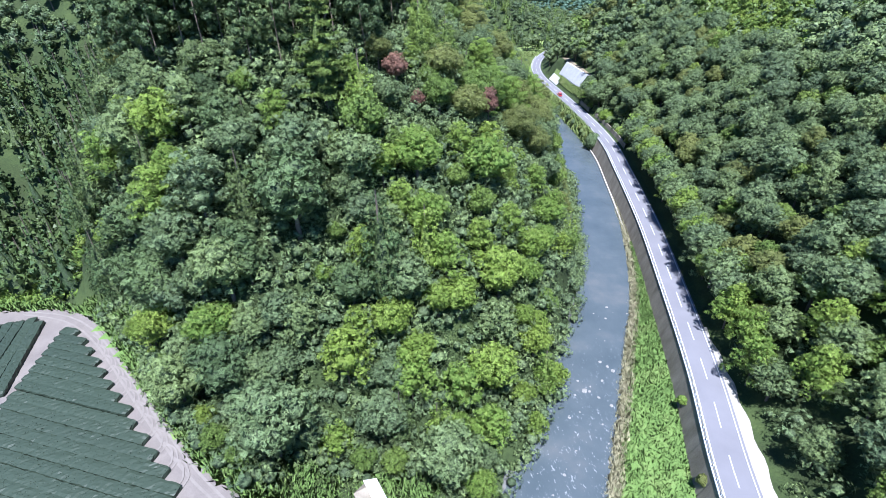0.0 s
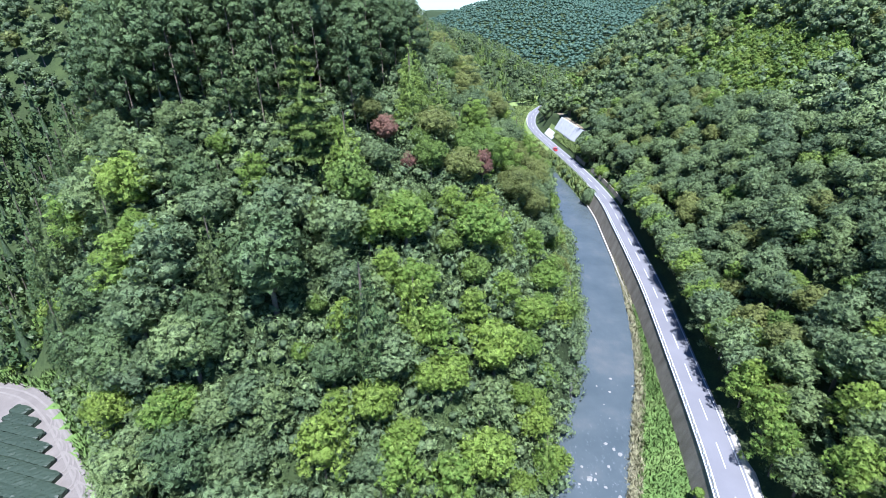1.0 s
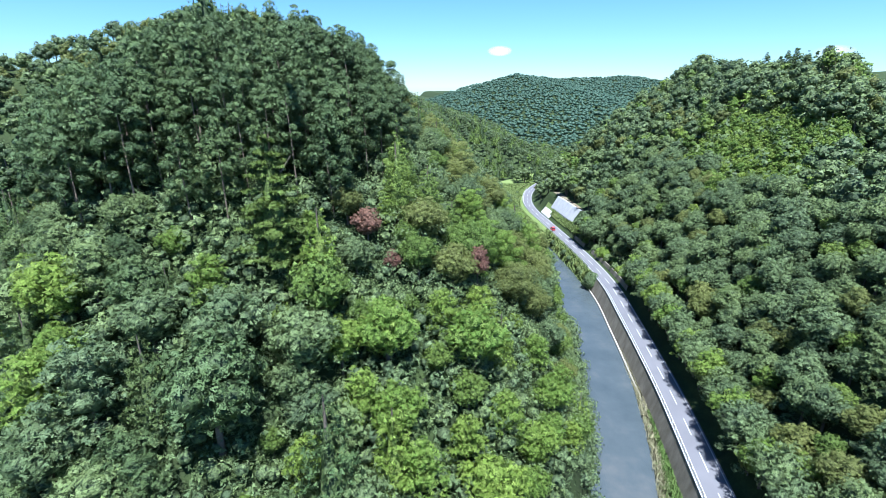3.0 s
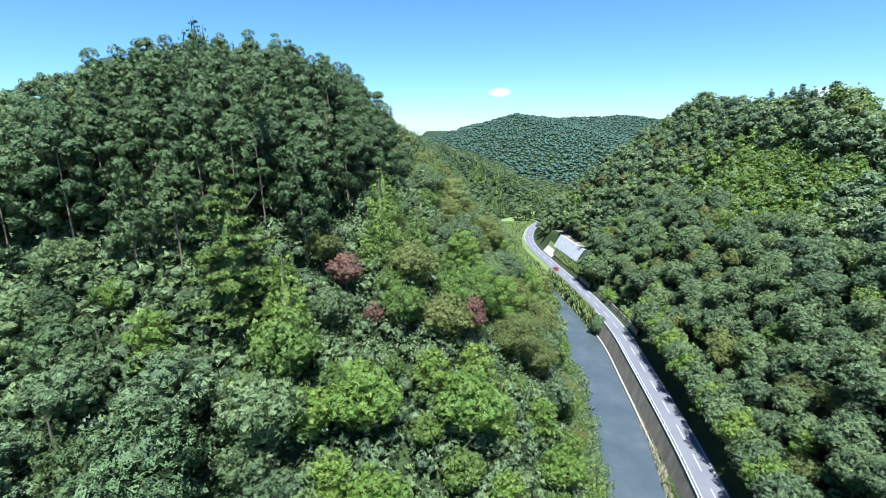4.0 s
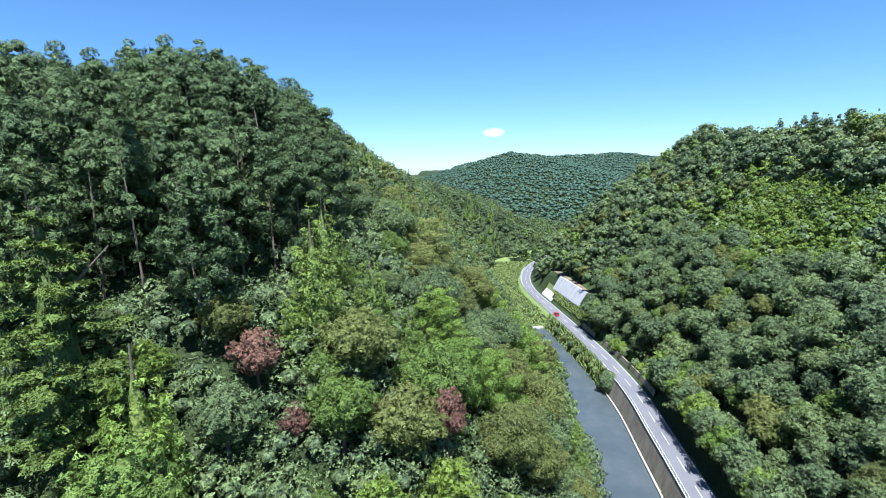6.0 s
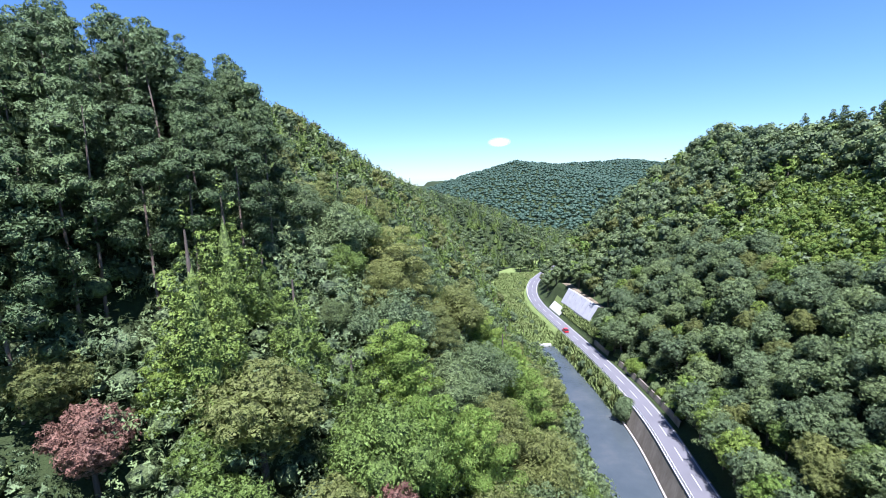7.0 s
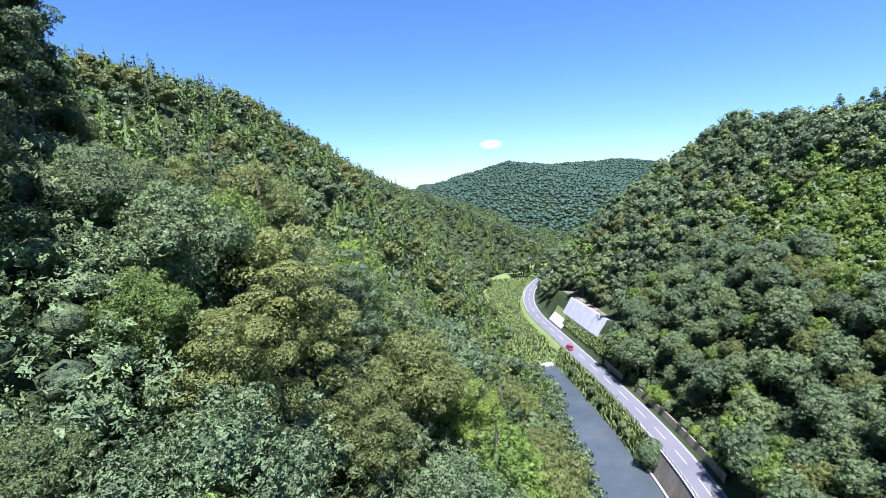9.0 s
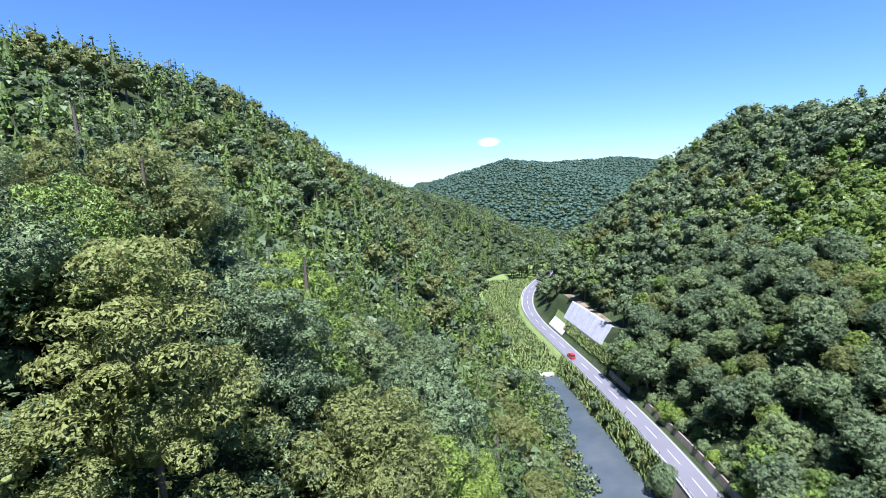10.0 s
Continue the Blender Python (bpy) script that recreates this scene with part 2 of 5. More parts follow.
LEFT_CREST = [(-420, 170, 60), (-160, 190, 63), (-105, 196, 70), (-56, 206, 85), (-34, 240, 84), (-14, 315, 72), (8, 390, 58), (58, 590, 36), (110, 760, 24)]
KNOLL_ARM = [(-16, 122, 56), (-6, 146, 50), (-32, 236, 70)]
SPUR = [(58, 590, 38), (85, 500, 22), (112, 420, 7), (122, 385, 2)]
FAR_CREST = [(-700, 1000, 30), (-150, 1080, 20), (60, 1105, 14), (145, 1118, 39), (220, 1124, 65), (300, 1130, 84), (400, 1140, 74), (570, 1150, 80), (720, 1160, 60), (1500, 1100, 110)]
FRONT_CREST = [(400, 560, 42), (500, 700, 60), (640, 800, 60)]
TERRACE = 6.0


def tea_edge(y):
    """The outer edge of the farm track round the tea field, x for a given y."""
    return np.interp(y, [-40, 20, 36.9, 42.5, 49.6, 58, 69.7, 77, 80, 82], [10, -8, -25, -32, -38, -45, -54, -61, -68, -90]) - 40 * np.clip((np.asarray(y) - 82) / 4, 0, 1)


def wobble(x, y):
    return (np.sin(x * 0.11 + 1.3 * np.sin(y * 0.05)) * np.cos(y * 0.09 + 0.7 * np.sin(x * 0.06)) * 1.6
            + np.sin(x * 0.31 + y * 0.23) * 0.5)


def land(x, y):
    """The ground's height at x, y."""
    x, y = np.broadcast_arrays(np.asarray(x, float), np.asarray(y, float))
    u = x - road_x(y)
    c = cosine_of(y)
    # hill beside the road
    shoulder = HALF + 1.6 + 3.0 * np.clip((64 - y) / 26, 0, 1)
    d = np.maximum(u - shoulder, 0) * c
    right = np.minimum(0.92 * d, 24 + 0.72 * (d - 26))
    right = np.where((y > 212) & (y < 274), np.maximum(right, np.minimum(1.62 * d, 9.5)), right)
    cap = 66 + 3 * np.sin(y * 0.045) + 4 * np.sin(x * 0.05)
    cap = cap - 26 * np.clip((200 - y) / 55, 0, 1) - 4 * np.clip((x - 185) / 20, 0, 1)
    right = np.minimum(right, cap) - np.maximum(right - cap + 14, 0) ** 2 / 140.0 * (right < cap + 30)
    right = np.where(d > 120, np.minimum(right, 66), right)
    # hills across the river
    ex, ey = x + 22.0, y - 118.0
    rx = np.where(ex > 0, 70.0, 52.0)
    ry = np.where(ey > 0, 60.0, 71.0)
    knoll = 62.0 * (1 - np.where(ex > 0, (ex / rx) ** 2, np.abs(ex / rx) ** 2.4) - (ey / ry) ** 2)
    knoll = np.maximum(knoll, -30)
    left = smooth_max(knoll, ridge(x, y, KNOLL_ARM, 1.18), 8)
    left = smooth_max(left, ridge(x, y, LEFT_CREST, 1.13, 1.45), 8)
    left = np.maximum(left, ridge(x, y, SPUR, 3.0, 1.3))
    far = np.maximum(far_ridge(x, y), ridge(x, y, FRONT_CREST, 3.0, 1.2))
    left = np.maximum(left, far)
    right = np.where(y > 420, np.maximum(far, np.minimum(right, 30)), np.maximum(right, np.where(y > 330, far, -9)))
    # terrace with the tea field
    flat = np.clip((-14 - x) / 10, 0, 1) * np.clip((100 - y) / 10, 0, 1)
    floor = -3.2 + (TERRACE + 3.2) * flat
    floor = np.where(y > 232, np.clip(-5 + (y - 232) * 0.3, -5, -1.6), floor)
    rl, rr = river_l(y), river_r(y)
    bank = np.clip((rl - x) / (4.0 + 9.0 * np.clip((y - 80) / 20, 0, 1)), 0, 1)
    lefts = np.maximum(left, floor) + wobble(x, y) * np.clip(left / 8, 0, 1)
    keep = np.where(y < 86, np.clip((x - tea_edge(y) - 2.0) / 13, 0, 1), 1.0)
    lefts = np.where(lefts > TERRACE, TERRACE + (lefts - TERRACE) * keep, lefts)
    wet = y < RIVER_END + 3
    lefts = np.where(wet, -5.9 + (lefts + 5.9) * bank, lefts)
    bed = -5.75 + 0.35 * np.sin(x * 0.5) * np.sin(y * 0.3)
    shore = -5.1 + np.clip((x - rr) / 3.0, 0, 1) * 0.7
    z = np.where(wet & (x > rl), bed, lefts)
    z = np.where(wet & (x > rr), shore, z)
    slope = -0.12 + (u - WALL_TOP) * np.where(y < 232, 2.4, 1.1)
    z = np.where((u > WALL_FOOT - 6) & (u <= WALL_TOP + 0.02) & (y > 171) & (y < 440), np.maximum(z, slope), z)
    z = np.where((u > WALL_TOP + 0.02) & (y < 440), -0.12, z)
    z = np.where(u > shoulder, right + wobble(x, y) * np.clip(right / 8, 0, 1) - 0.12, z)
    return z


def height(x, y):
    return float(land(np.array([x]), np.array([y]))[0])


# ---- mesh helpers ----
def mesh_of(name, verts, faces, mats, index=None, smooth=False, normals=None):
    me = bpy.data.meshes.new(name)
    v = np.asarray(verts, np.float32)
    f = np.asarray(faces, np.int32)
    me.vertices.add(len(v))
    me.vertices.foreach_set("co", v.ravel())
    me.loops.add(f.size)
    me.loops.foreach_set("vertex_index", f.ravel())
    me.polygons.add(len(f))
    me.polygons.foreach_set("loop_start", np.arange(len(f), dtype=np.int32) * f.shape[1])
    for m in mats:
        me.materials.append(m)
    if index is not None:
        me.polygons.foreach_set("material_index", np.asarray(index, np.int32))
    me.polygons.foreach_set("use_smooth", np.full(len(f), smooth) if np.ndim(smooth) == 0 else np.asarray(smooth, bool))
    me.update(calc_edges=True)
    if normals is not None:
        me.normals_split_custom_set_from_vertices(np.asarray(normals, np.float32))
    return me


def part(name, me, parent, label="", m=None):
    ob = new(name, me)
    ob.parent = parent
    if m is not None:
        ob.matrix_basis = m
    return tagged(ob, label) if label else ob


def strip(name, ys, us, zs, mat, lift=0.0, close=None):
    """A band along the road: offsets us and heights zs across, stations ys along."""
    ys = np.asarray(ys, float)
    x = road_x(ys)
    s = (road_x(ys + 1) - road_x(ys - 1)) / 2
    n = np.sqrt(1 + s * s)
    nx, ny = 1 / n, -s / n
    us, zs = np.asarray(us, float), np.asarray(zs, float)
    V = np.stack([x[:, None] + us * nx[:, None], ys[:, None] + us * ny[:, None], np.broadcast_to(zs + lift, (len(ys), len(us)))], -1).reshape(-1, 3)
    k = len(us)
    i = (np.arange(len(ys) - 1)[:, None] * k + np.arange(k - 1)).ravel()
    return mesh_of(name, V, np.stack([i, i + 1, i + k + 1, i + k], 1), [mat])


def box_arrays(x0, y0, z0, x1, y1, z1):
    V = np.array([(x, y, z) for z in (z0, z1) for y in (y0, y1) for x in (x0, x1)], float)
    F = np.array([(0, 2, 3, 1), (4, 5, 7, 6), (0, 1, 5, 4), (2, 6, 7, 3), (0, 4, 6, 2), (1, 3, 7, 5)])
    return V, F


def joined(arrays):
    Vs, Fs, n = [], [], 0
    for V, F in arrays:
        Vs.append(V)
        Fs.append(F + n)
        n += len(V)
    return np.concatenate(Vs), np.concatenate(Fs)


# ---- ground, one sheet to the horizon ----
def steps(a, b, d):
    return list(np.arange(a, b, d))


_us = sorted(set([-2600, -1900, -1300, -900, -650, -500, -400] + steps(-340, -150, 12) + steps(-150, -30, 3.0) + steps(-30, -6, 1.2)
             + [-6, -5.2, WALL_FOOT - 0.25, WALL_FOOT, WALL_TOP, WALL_TOP + 0.15, HALF + 1.6, HALF + 2.4] + steps(HALF + 3.4, 30, 1.4) + steps(30, 140, 3.0) + steps(140, 400, 14)
             + [420, 520, 700, 1000, 1500, 2200, 3000]))
_ys = sorted(set([-2500, -1500, -900, -500, -300, -200] + steps(-150, 0, 8) + steps(0, 360, 2.4) + steps(360, 640, 6) + steps(640, 1300, 24) + [1350, 1500, 1800, 2300, 3000, 3800]))
_U, _Y = np.meshgrid(np.array(_us), np.array(_ys))
_X = _U + road_x(_Y)
_Z = land(_X, _Y)
_k = _U.shape[1]
_i = (np.arange(_U.shape[0] - 1)[:, None] * _k + np.arange(_k - 1)).ravel()
_F = np.stack([_i, _i + 1, _i + _k + 1, _i + _k], 1)
_V = np.stack([_X, _Y, _Z], -1).reshape(-1, 3)
_c = _V[_F].mean(1)
_cu = _c[:, 0] - road_x(_c[:, 1])
_mi = np.zeros(len(_F), int)
_wet = _c[:, 1] < RIVER_END
_mi[(_wet & (_c[:, 0] > river_r(_c[:, 1])) & (_cu < WALL_TOP + 0.1))] = 1
_mi[_wet & (_c[:, 0] > river_r(_c[:, 1]) - 0.2) & (_c[:, 0] < river_r(_c[:, 1]) + 2.2) & (_c[:, 1] < 80)] = 3
_mi[(_wet & (_c[:, 0] < river_r(_c[:, 1])) & (_c[:, 0] > river_l(_c[:, 1]) - 0.5))] = 4
_mi[(_c[:, 1] > 170) & (_c[:, 1] < 233) & (_cu > -5.4) & (_cu < WALL_TOP + 0.1)] = 1
_mi[(~_wet & (_cu < WALL_TOP + 0.1) & (_c[:, 2] < 0.2) & (_c[:, 1] < 420) & (_cu > -40))] = 2
_mi[(_cu > HALF + 2.4) & (_cu < HALF + 4.6) & (_c[:, 1] > 216) & (_c[:, 1] < 264)] = 2
_mi[(_cu > HALF + 7.6) & (_cu < HALF + 10.5) & (_c[:, 1] > 226) & (_c[:, 1] < 266)] = 6
_mi[(_c[:, 0] < np.interp(_c[:, 1], [20, 37, 58, 78, 82], [-4, -22, -42, -60, -72])) & (_c[:, 1] < 88) & (_c[:, 1] > -40)] = 1
ground = new("ground", mesh_of("ground", _V, _F, [GROUND, GRASS, MEADOW, DRY, BED, GRAVEL, ROCK], _mi, True))
tagged(ground, "steep forested valley ground with grassy river banks", "ground", kind="structure")

# ---- water ----
_wy = np.arange(-110, RIVER_END + 1, 3.0)
_l, _r = river_l(_wy) - 2.5, river_r(_wy) + 1.2
_t = np.linspace(0, 1, 7)
_V = np.stack([_l[:, None] + (_r - _l)[:, None] * _t, np.repeat(_wy[:, None], 7, 1), np.full((len(_wy), 7), -5.05)], -1).reshape(-1, 3)
_i = (np.arange(len(_wy) - 1)[:, None] * 7 + np.arange(6)).ravel()
water = new("river_water", mesh_of("river_water", _V, np.stack([_i, _i + 1, _i + 8, _i + 7], 1), [WATER], None, True))
tagged(water, "shallow grey-blue river running beside the road", "river", kind="structure")

# ---- road ----
RY = np.arange(-110, 440, 2.0)
road = new("road", strip("road", RY, [-HALF - 0.5, -HALF - 0.45, -HALF, 0, HALF, HALF + 0.3, HALF + 0.35], [-0.3, 0.0, 0.0, 0.03, 0.0, -0.01, -0.3], ASPHALT))
tagged(road, "narrow two-lane asphalt valley road in grey", "road", kind="structure")
for _u in (-HALF + 0.12, HALF - 0.12):
    line = part("edge_line", strip("edge_line", RY, [_u - 0.075, _u + 0.075], [0.02, 0.02], PAINT, 0.008), road, "white edge line")
_d0 = 33.6
for _k in range(32):
    _yy = _d0 + _k * 9.3
    _a = cosine_of(_yy)
    part("centre_dash", strip("centre_dash", np.linspace(_yy, _yy + 5.0 * float(_a), 5), [-0.075, 0.075], [0.03, 0.03], PAINT, 0.009), road)

_ly = np.arange(-60, 66, 1.5)
_w = 0.4 + 1.7 * np.clip((64 - _ly) / 26, 0, 1) ** 0.8 + 0.25 * np.sin(_ly * 0.9)
_q = np.linspace(0, 1, 6)
_n = cosine_of(_ly)
_V = np.stack([(road_x(_ly) + (HALF + 0.3) / _n)[:, None] + _w[:, None] * _q, np.repeat(_ly[:, None], 6, 1), np.full((len(_ly), 6), 0.012) - 0.10 * _q ** 3], -1).reshape(-1, 3)
_i = (np.arange(len(_ly) - 1)[:, None] * 6 + np.arange(5)).ravel()
layby = new("gravel_shoulder", mesh_of("gravel_shoulder", _V, np.stack([_i, _i + 1, _i + 7, _i + 6], 1), [GRAVEL]))
tagged(layby, "pale gravel shoulder widening beside the road", "shoulder", kind="structure")

# ---- retaining wall ----
wall = new("retaining_wall", strip("retaining_wall", np.arange(-60, 174, 2.0), [WALL_FOOT - 0.45, WALL_FOOT, WALL_TOP - 0.05, WALL_TOP + 0.05, WALL_TOP + 0.3], [-6.2, -4.5, -0.05, 0.16, 0.16], CONCRETE))
tagged(wall, "stained sloping concrete retaining wall under the road", "retaining wall", kind="structure")


# ---- trees ----
def ico():
    bm = bmesh.new()
    bmesh.ops.create_icosphere(bm, subdivisions=1, radius=1.0)
    bm.verts.ensure_lookup_table()
    V = np.array([v.co[:] for v in bm.verts])
    F = np.array([[v.index for v in f.verts] for f in bm.faces])
    bm.free()
    return V, F


ICO_V, ICO_F = ico()


def cone_body(R, H, base, sides=9, rings=4):
    """The inside of a conifer, its shade put in by colour: a ragged cone, with its normals."""
    V, N, F = [], [], []
    for k in range(rings + 1):
        e = k / rings
        for j in range(sides):
            g = 6.283 * (j + 0.5 * (k % 2)) / sides
            r = max(R * (1 - e) * (0.8 + 0.4 * ((j * 7 + k * 5) % 4) / 3), 0.06)
            V.append((r * math.cos(g), r * math.sin(g), base + (H - base) * e))
            N.append((math.cos(g) * 0.9, math.sin(g) * 0.9, 0.43))
    for k in range(rings):
        for j in range(sides):
            a, b = k * sides + j, k * sides + (j + 1) % sides
            F += [(a, b, b + sides), (a, b + sides, a + sides)]
    return np.array(V), np.array(F), np.array(N)


def crown_arrays(rng, lobes, n, size, up=0.35, core=0.80, droop=0.0, bodies=0.5, cone=None, puff=0.75):
    """Leaf sprays over a set of lobes (x, y, z, radius, flatness) round an inner body coloured dark for shade.
    Gives points, triangles, which of them are the body, and normals that follow the lobes."""
    lobes = np.asarray(lobes, float)
    w = lobes[:, 3] ** 2
    which = rng.choice(len(lobes), size=n * 3, p=w / w.sum())
    L = lobes[which]
    d = rng.normal(size=(len(L), 3))
    d[:, 2] += up
    d /= np.linalg.norm(d, axis=1)[:, None]
    r = L[:, 3] * (0.84 + 0.26 * rng.random(len(L)))
    p = L[:, :3] + d * r[:, None] * np.stack([np.ones(len(L)), np.ones(len(L)), L[:, 4]], 1)
    q = (p[:, None, :] - lobes[None, :, :3]) / np.stack([lobes[:, 3], lobes[:, 3], lobes[:, 3] * lobes[:, 4]], 1)[None]
    inside = ((q ** 2).sum(-1) < 0.66).any(1)
    keep = np.where(~inside)[0][:n]
    p, d, L = p[keep], d[keep], L[keep]
    mid = np.array([0, 0, np.average(lobes[:, 2], weights=w) - 0.4 * lobes[:, 3].max()])
    away = p - mid
    away /= np.linalg.norm(away, axis=1)[:, None] + 1e-6
    flat = d / np.stack([np.ones(len(d)), np.ones(len(d)), np.maximum(L[:, 4], 0.3)], 1)
    flat /= np.linalg.norm(flat, axis=1)[:, None]
    nrm = flat + rng.normal(size=d.shape) * 0.42
    nrm /= np.linalg.norm(nrm, axis=1)[:, None]
    t = np.cross(nrm, rng.normal(size=d.shape))
    t /= np.linalg.norm(t, axis=1)[:, None]
    b = np.cross(nrm, t)
    s = size * (0.6 + 0.8 * rng.random(len(p)))[:, None]
    drop = np.array([0, 0, -1.0]) * s * (0.1 + droop)
    V = np.stack([p - t * s * 0.8, p + t * s * 0.5 - b * s * 0.72 + drop, p + t * s * 0.45 + b * s * 0.75], 1).reshape(-1, 3)
    N = flat * puff + away * 0.40 + rng.normal(size=d.shape) * 0.34
    N /= np.linalg.norm(N, axis=1)[:, None]
    arr, norms = [(V, np.arange(len(p) * 3).reshape(-1, 3))], [np.repeat(N, 3, 0)]
    if bodies > 0:
        for x, y, z, rr, fl in lobes[lobes[:, 3] >= bodies * lobes[:, 3].max()]:
            arr.append((ICO_V * np.array([rr, rr, rr * fl]) * core * 1.06 + np.array([x, y, z]), ICO_F))
            norms.append(ICO_V)
    if cone is not None:
        cv, cf, cn = cone_body(*cone)
        arr.append((cv, cf))
        norms.append(cn)
    V, F2 = joined(arr)
    return V, F2, np.arange(len(F2)) >= len(p), np.concatenate(norms)


def tube(points, radii, sides=6):
    """A tapering limb through the points, as triangles."""
    V, F = [], []
    pts = [np.array(p, float) for p in points]
    for k, (p, r) in enumerate(zip(pts, radii)):
        ax = pts[min(k + 1, len(pts) - 1)] - pts[max(k - 1, 0)]
        ax /= np.linalg.norm(ax)
        a = np.cross(ax, [0.3, 1, 0.1])
        a /= np.linalg.norm(a)
        b = np.cross(ax, a)
        for s in range(sides):
            g = 2 * math.pi * s / sides
            V.append(p + r * (a * math.cos(g) + b * math.sin(g)))
    for k in range(len(pts) - 1):
        for s in range(sides):
            i, j = k * sides + s, k * sides + (s + 1) % sides
            F += [(i, j, j + sides), (i, j + sides, i + sides)]
    return np.array(V), np.array(F)


def trunk_arrays(rng, h, r, limbs, lean=0.3, sides=6):
    top = np.array([rng.normal() * lean, rng.normal() * lean, h])
    arr = [tube([(0, 0, -1.5), top * [0.3, 0.3, 0.35], top * [0.6, 0.6, 0.7], top], [r * 1.25, r, r * 0.7, r * 0.25], sides)]
    for _ in range(limbs):
        k = 0.4 + 0.45 * rng.random()
        g = rng.random() * 6.28
        o = top * k
        e = o + np.array([math.cos(g), math.sin(g), 0.8]) * h * (0.17 + 0.08 * rng.random())
        arr.append(tube([o, (o + e) / 2 + [0, 0, -0.2], e], [r * 0.45, r * 0.3, r * 0.1], 5 if sides > 4 else 3))
    return joined(arr)


def lobes_round(rng, R, H, n):
    """A broad crown of a few domes, each a heap of rounded clumps; H is the tree's height, R the crown's radius."""
    domes = [(rng.normal() * R * 0.08, rng.normal() * R * 0.08, H - R * 0.55, R * 0.54)]
    m = 5 if n > 20 else 3
    for k in range(m):
        g = k * 6.283 / m + rng.normal() * 0.25
        ring = R * (0.44 + 0.14 * rng.random())
        domes.append((ring * math.cos(g), ring * math.sin(g), H - R * (0.72 + 0.36 * rng.random()), R * (0.38 + 0.12 * rng.random())))
    out = [(x, y, z, r * 0.80, 0.9) for x, y, z, r in domes] + [(0, 0, H - R * 1.25, R * 0.6, 0.7)]
    each = max(3, n // len(domes))
    fine = 0.72 if n > 20 else 1.0
    for i, (x, y, z, r) in enumerate(domes):
        for k in range(each):
            c = 1 - (k + 0.5) / each * 1.55
            g = k * 2.4 + i
            h = math.sqrt(max(0, 1 - c * c))
            px, py, pz = x + 0.80 * r * h * math.cos(g), y + 0.80 * r * h * math.sin(g), z + 0.80 * r * c + rng.normal() * 0.05 * R
            if any(j != i and math.dist((px, py, pz), q[:3]) < 0.72 * q[3] for j, q in enumerate(domes)):
                continue
            out.append((px, py, pz, r * (0.28 + 0.20 * rng.random()) * fine, 0.85))
    return out


def lobes_layered(rng, R, H, n):
    """Open, shelving crown of small plates of leaves."""
    out = [(0, 0, H - R * 0.95, R * 0.42, 1.0), (0, 0, H - R * 1.5, R * 0.5, 0.9)]
    for k in range(n):
        g = k * 2.4 + rng.random() * 1.2
        e = (k + 0.5) / n
        ring = R * (0.08 + 0.80 * math.sqrt(e)) * (0.7 + 0.4 * rng.random())
        z = H - R * 0.15 - (e ** 1.1) * R * 1.7 + rng.normal() * 0.45
        out.append((ring * math.cos(g), ring * math.sin(g), z, R * (0.11 + 0.11 * rng.random()), 0.5))
    return out


def lobes_cone(rng, R, H, n, base=0.18):
    """Conifer: boughs that wind down from a slender tip."""
    out = [(0, 0, H - 0.35, 0.22, 2.2), (0.05, 0, H - 1.1, 0.34, 1.6)]
    for k in range(n):
        e = 0.07 + 0.93 * ((k + 0.5) / n) ** 0.62
        g = k * 2.4 + rng.normal() * 0.3
        ring = R * (0.06 + 0.70 * e ** 0.62) * (0.8 + 0.35 * rng.random())
        out.append((ring * math.cos(g), ring * math.sin(g), H - 0.5 - e * H * (1 - base) + rng.normal() * 0.15, (0.30 + R * 0.20 * e) * (0.8 + 0.45 * rng.random()), 0.8))
    return out


def lobes_fir(rng, R, H):
    """Tiers of long, flat, separate boughs."""
    out = [(0, 0, H - 0.5, 0.35, 1.8)]
    for k in range(10):
        e = (k + 0.6) / 10
        z = H - 0.6 - e * H * 0.86
        m = 5 + int(2 * e)
        g0 = rng.random() * 6
        for j in range(m):
            g = g0 + 6.283 * j / m + rng.normal() * 0.2
            reach = R * (0.15 + 0.85 * e ** 0.8) * (0.6 + 0.5 * rng.random())
            dip = rng.normal() * 0.3
            for f, rr, dz in ((0.38, 0.20, 0.1), (0.66, 0.21, 0.0), (0.94, 0.15, 0.12)):
                out.append((reach * f * math.cos(g), reach * f * math.sin(g), z + dz + dip - 0.3 * f * e, 0.2 + rr * R * e ** 0.7, 0.22))
    return out


def lobes_pine(rng, R, H, n):
    """Loose tufts of needles high on the stem."""
    out = []
    for k in range(n):
        g = k * 2.4 + rng.random()
        e = (k + 0.5) / n
        ring = R * (0.06 + 0.80 * math.sin(min(1.0, e * 1.5) * 1.5)) * (0.45 + 0.6 * rng.random())
        z = H - 0.6 - e * H * 0.66 + rng.normal() * 0.4
        out.append((ring * math.cos(g), ring * math.sin(g), z, R * (0.17 + 0.14 * rng.random()), 0.75))
    return out


